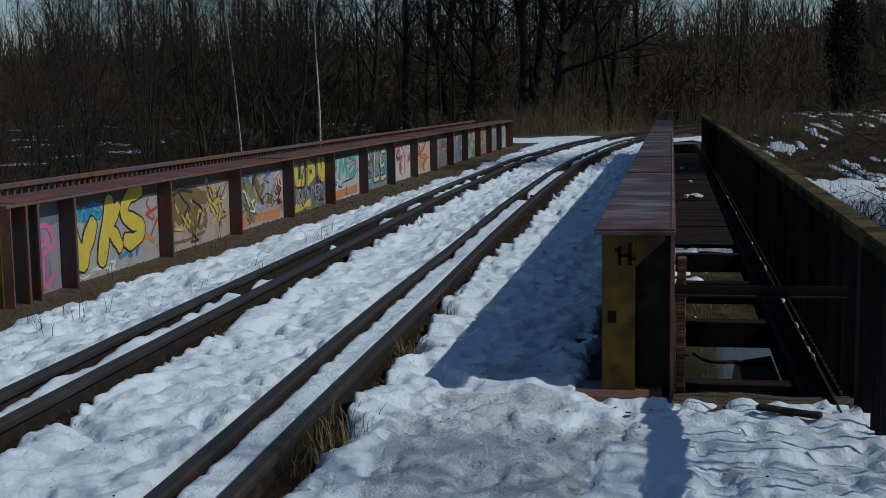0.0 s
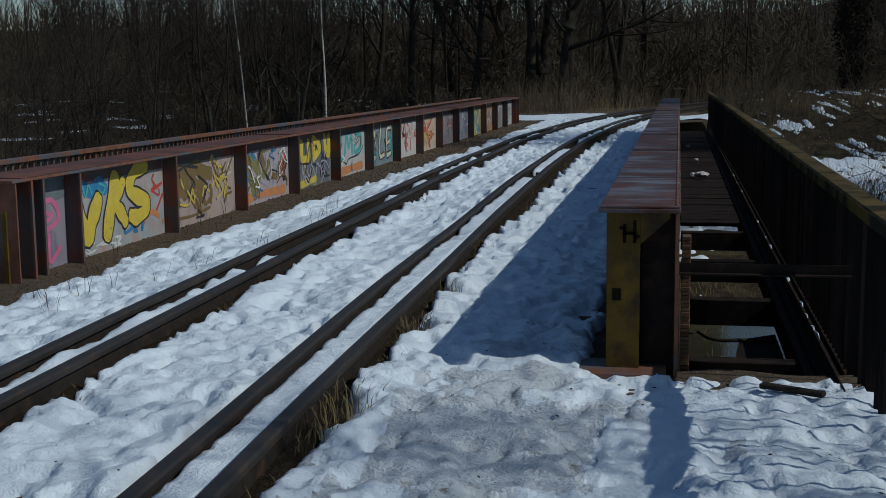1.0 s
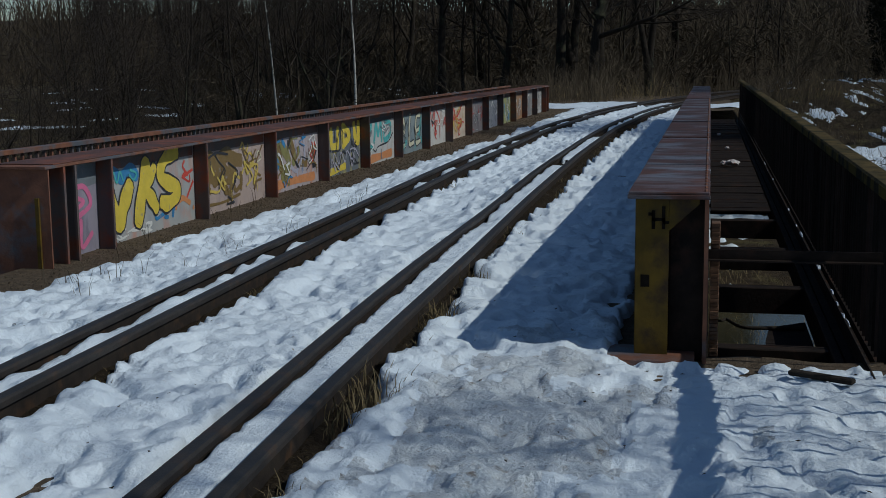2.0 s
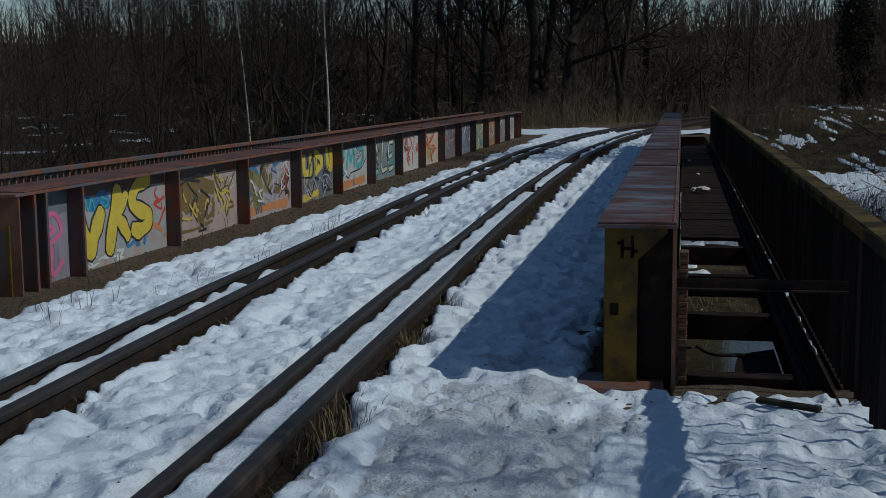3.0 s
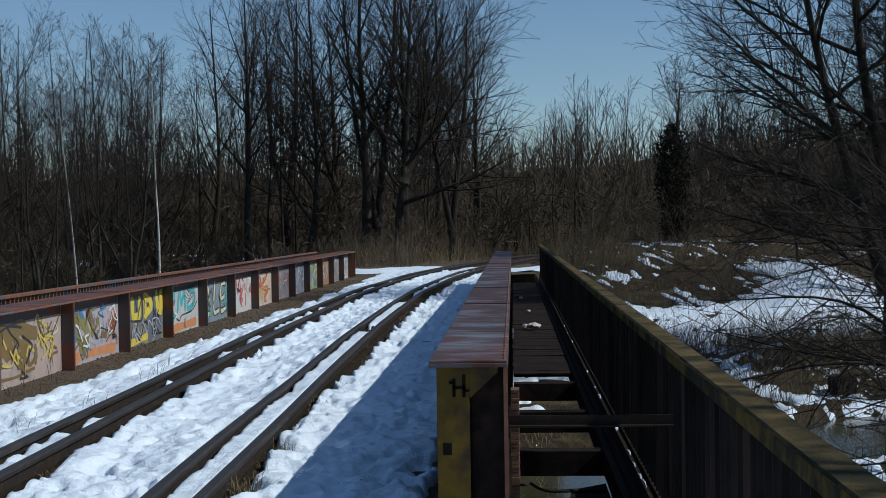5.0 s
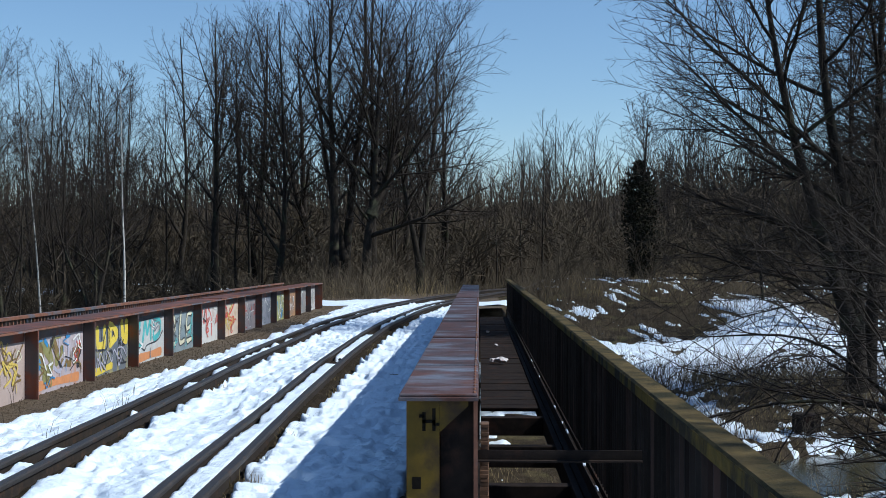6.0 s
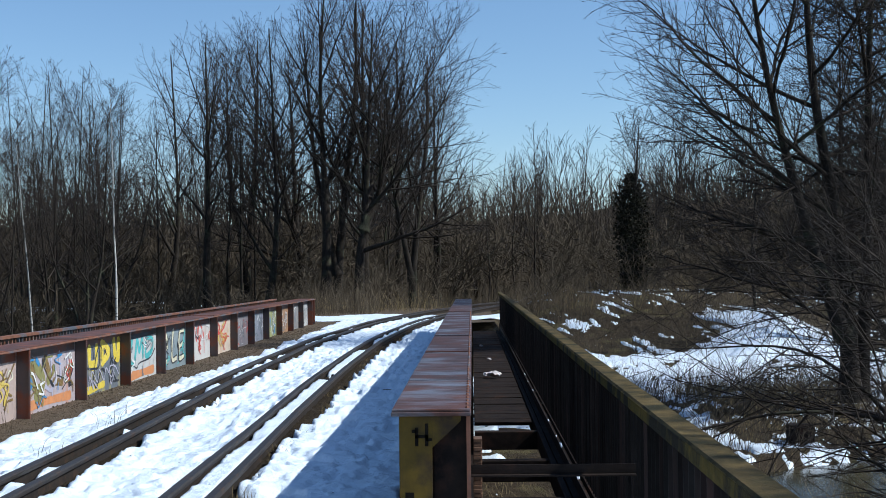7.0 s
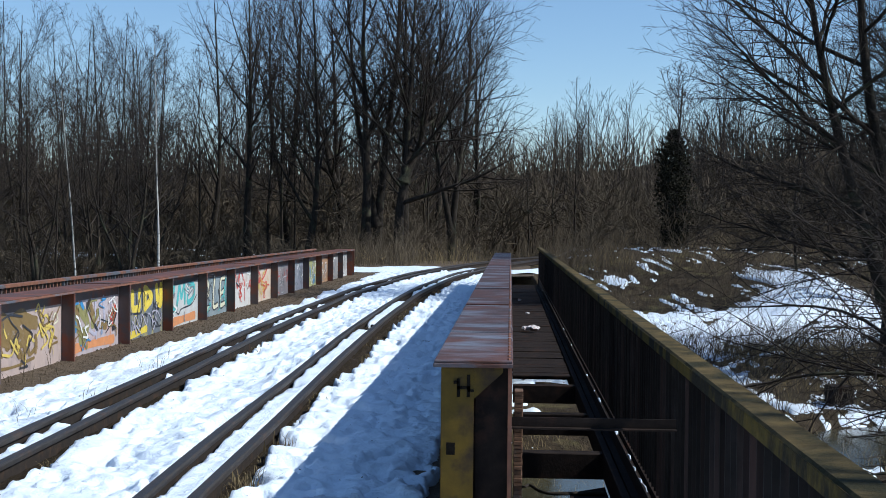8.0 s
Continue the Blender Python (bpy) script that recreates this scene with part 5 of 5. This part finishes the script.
for k in range(200):
    y = 3.0 + 26 * rng.random() ** 1.7
    o, w = ((0.77, 0.09), (0.77, 0.12), (0.5, -0.08), (-0.5, 0.10), (-0.5, 0.12), (-0.77, -0.08), (0.62, 0.0), (-0.62, 0.02))[k % 8]
    spots.append((float(track_x(y)) + o + w * rng.uniform(0.6, 1.6), y, rng.uniform(0.35, 1.0)))
tufts("dry_grass", spots, M_REED, "withered grass tufts along the rails", 92)
weeds = [(rng.uniform(-4.7, -3.2), rng.uniform(6.5, 13), rng.uniform(0.3, 0.7)) for k in range(26)]
tufts("withered_weeds", weeds, M_BUSH, "thin brown weed stalks poking through snow", 93, n=9, h=0.30, spread_=0.09)


def gravel():
    rng = np.random.default_rng(95)
    base = np.array([(1, 0, 0), (-1, 0, 0), (0, 1, 0), (0, -1, 0), (0, 0, 1), (0, 0, -0.6)], float)
    tri = np.array([(0, 2, 4), (2, 1, 4), (1, 3, 4), (3, 0, 4), (2, 0, 5), (1, 2, 5), (3, 1, 5), (0, 3, 5)])
    V, F = [], []
    n = 0
    for k in range(5000):
        y = 6.5 + 28 * rng.random() ** 1.6
        if k % 3:
            x = rng.uniform(-4.86, -4.15)
        else:
            x = float(track_x(y)) + (-0.5, 0.77, -0.77, 0.5)[k % 4] + rng.uniform(-0.2, 0.2)
        s = rng.uniform(0.003, 0.011) * (1 + 0.4 * (y > 14))
        V.append(base * rng.uniform(0.6, 1.3, (6, 3)) * s + np.array([x, y, -0.018 + s * 0.3]))
        F.append(tri + n)
        n += 6
    return tagged(raw("gravel", np.concatenate(V), np.concatenate(F), M_GRAVEL), "loose gravel and litter along the girder foot", "gravel", kind="stuff")


gravel()

# rusty tie plates and bolts between the paired rails
plate_bm = boxed(-0.10, 0.10, -0.05, 0.05, 0.0, 0.018, bev=0.003)
chair = tagged(part("rail_spacer", plate_bm, M_RAIL), "rusty spacer block between paired rails", "rail spacer", group="rail spacers")
bolt = part("bolt", boxed(-0.02, 0.02, -0.02, 0.02, 0.018, 0.075, bev=0.006), M_RAIL, chair)
chair.location = (float(track_x(5.2)) - 0.635, 5.2, 0.0)
for k in range(1, 44):
    y = 5.2 + 0.65 * (k // 2) * 1.1
    side_ = -0.635 if k % 2 else 0.635
    copy_thing(chair, Matrix.Translation((float(track_x(y)) + side_, y, 0.0)))

# dark painted mark on the end post
mark = part("painted_mark", bmesh.new(), M_BLACKMARK, None)
bm = bmesh.new()
for u0, v0, u1, v1 in ((0.0, 0.0, 0.012, 0.07), (0.036, 0.0, 0.048, 0.085), (0.0, 0.03, 0.048, 0.042), (-0.012, 0.05, 0.006, 0.062), (0.04, 0.02, 0.062, 0.03)):
    box(bm, -0.275 + 1.35 * u0, -0.275 + 1.35 * u1, G_N + 0.024, G_N + 0.0285, 0.645 + 1.3 * v0, 0.645 + 1.3 * v1)
bm.to_mesh(mark.data)
bm.free()
under(girder, mark)
bm = boxed(-0.325, -0.282, G_N + 0.026, G_N + 0.0295, 0.36, 0.42)
under(girder, part("painted_mark", bm, M_BLACKMARK))

# rivets on the end post and along the flange edge
riv = bmesh.new()
bmesh.ops.create_uvsphere(riv, u_segments=6, v_segments=4, radius=0.011)
rivet = under(girder, part("rivet", riv, M_RUST))
rivet.location = (-0.02, 6.05, G_T + 0.001)
for k in range(1, 90):
    b = new("rivet", rivet.data)
    under(girder, b)
    b.location = (-0.02, 6.05 + 0.16 * k, G_T + (0.0 if k < 10 else 0.003 if k < 27 else 0.006 if k < 43 else 0.012))

# crumpled litter on the walkway
def litter(x, y, z, s, seed, label):
    bm = bmesh.new()
    bmesh.ops.create_icosphere(bm, subdivisions=2, radius=s)
    rng = np.random.default_rng(seed)
    for v in bm.verts:
        v.co *= rng.uniform(0.6, 1.2)
        v.co.z *= 0.5
    ob = tagged(part("litter", bm, M_PAPER), label, "litter")
    ob.location = (x, y, z)


litter(0.33, 18.4, -0.03, 0.10, 1, "crumpled white and red wrapper on the boards")
litter(0.22, 18.6, -0.05, 0.07, 2, "crumpled pale paper on the boards")
litter(0.30, 22.0, -0.06, 0.045, 3, "scrap of white paper on the boards")
litter(0.18, 26.0, -0.06, 0.045, 4, "small scrap of white paper on the boards")


# concrete block by the stream
block = tagged(part("concrete_block", boxed(5.85, 6.3, 22.9, 23.3, -2.3, -1.4, bev=0.03), M_DARK), "dark weathered block on the stream bank", "concrete block")


# dark leaf bits on the snow, frost and snow bits on the walkway edge
rng = np.random.default_rng(131)
V, F = [], []
for k in range(420):
    x, y = rng.uniform(-4.0, 0.7), 3.0 + 12 * rng.random() ** 1.4
    if y > 5.8 and x > -0.5:
        continue
    if float(rail_gap(np.array(x), np.array(y))) < 0.14:
        continue
    z = float(snow_z(np.array(x), np.array(y))) + 0.004
    a, r = rng.uniform(0, 6.28), rng.uniform(0.004, 0.016)
    b = len(V)
    for q in range(4):
        t = a + q * 1.57
        V.append((x + r * (1.0, 0.45, 1.0, 0.5)[q] * math.cos(t), y + r * (1.0, 0.45, 1.0, 0.5)[q] * math.sin(t), z + 0.006 * rng.random()))
    F.append((b, b + 1, b + 2, b + 3))
tagged(raw("leaf_bits", V, F, M_TWIG), "small dark leaf bits scattered on the snow", "leaf litter", kind="stuff")

lines = []
for k in range(17):
    y = 5.9 + 12 * rng.random() ** 1.3
    ln = rng.uniform(0.06, 0.3)
    x = 0.752 + rng.uniform(-0.008, 0.008)
    w = rng.uniform(0.004, 0.010)
    lines.append(([(x, y, 0.008), (x + 0.003, y + ln * 0.5, 0.014), (x, y + ln, 0.008)], [w * 0.5, w, w * 0.4]))
tagged(raw("snow_bits", *tube_mesh(lines, lambda r: 6), M_SNOW, smooth=True), "bits of snow clinging to the walkway edge", "snow", kind="stuff")


def wood_snow_h(x, y):
    return 0.05 + 0.5 * (fbm(x * 0.35, y * 0.9 + 4, 4) - 0.44)


wood_snow = sheet("wood_snow", 0, 0, 0, 0, 0, 0, lambda x, y: terrain(x, y) + np.minimum(wood_snow_h(x, y), 0.06), M_SNOW, keep=lambda x, y: wood_snow_h(x, y) > -0.03, xs=np.linspace(-38, -10, 130), ys=np.linspace(50, 68, 90))
tagged(wood_snow, "scraps of snow left on the woodland floor", "snow", kind="stuff")

# loose steel plate and a crooked branch lying in the open walkway bays
bm = prism(bmesh.new(), [(0.33, 6.9), (0.64, 6.9), (0.64, 8.4), (0.40, 8.2), (0.36, 7.8)], 2, -0.30, -0.285)
tagged(part("loose_plate", bm, M_DARK), "dark loose steel plate lying in the walkway frame", "steel plate")
path = curve_pts([(0.03, 8.36, -0.28), (0.09, 8.26, -0.265), (0.13, 8.34, -0.27), (0.20, 8.12, -0.265), (0.30, 8.08, -0.268), (0.45, 8.12, -0.27), (0.62, 8.14, -0.272)], 5)
tagged(raw("fallen_branch", *tube_mesh([(path, np.linspace(0.009, 0.014, len(path)))], lambda r: 6), M_BARK, smooth=True), "dark crooked branch lying across the walkway bay", "branch")
bm = bmesh.new()
box(bm, -0.15, 0.15, -0.022, 0.022, -0.012, 0.012, bev=0.006)
board = tagged(part("board", bm, M_BARK), "short dark weathered board in the snow edge", "board")
board.location, board.rotation_euler = (0.50, 5.60, 0.05), (0.05, 0.0, radians(-28))
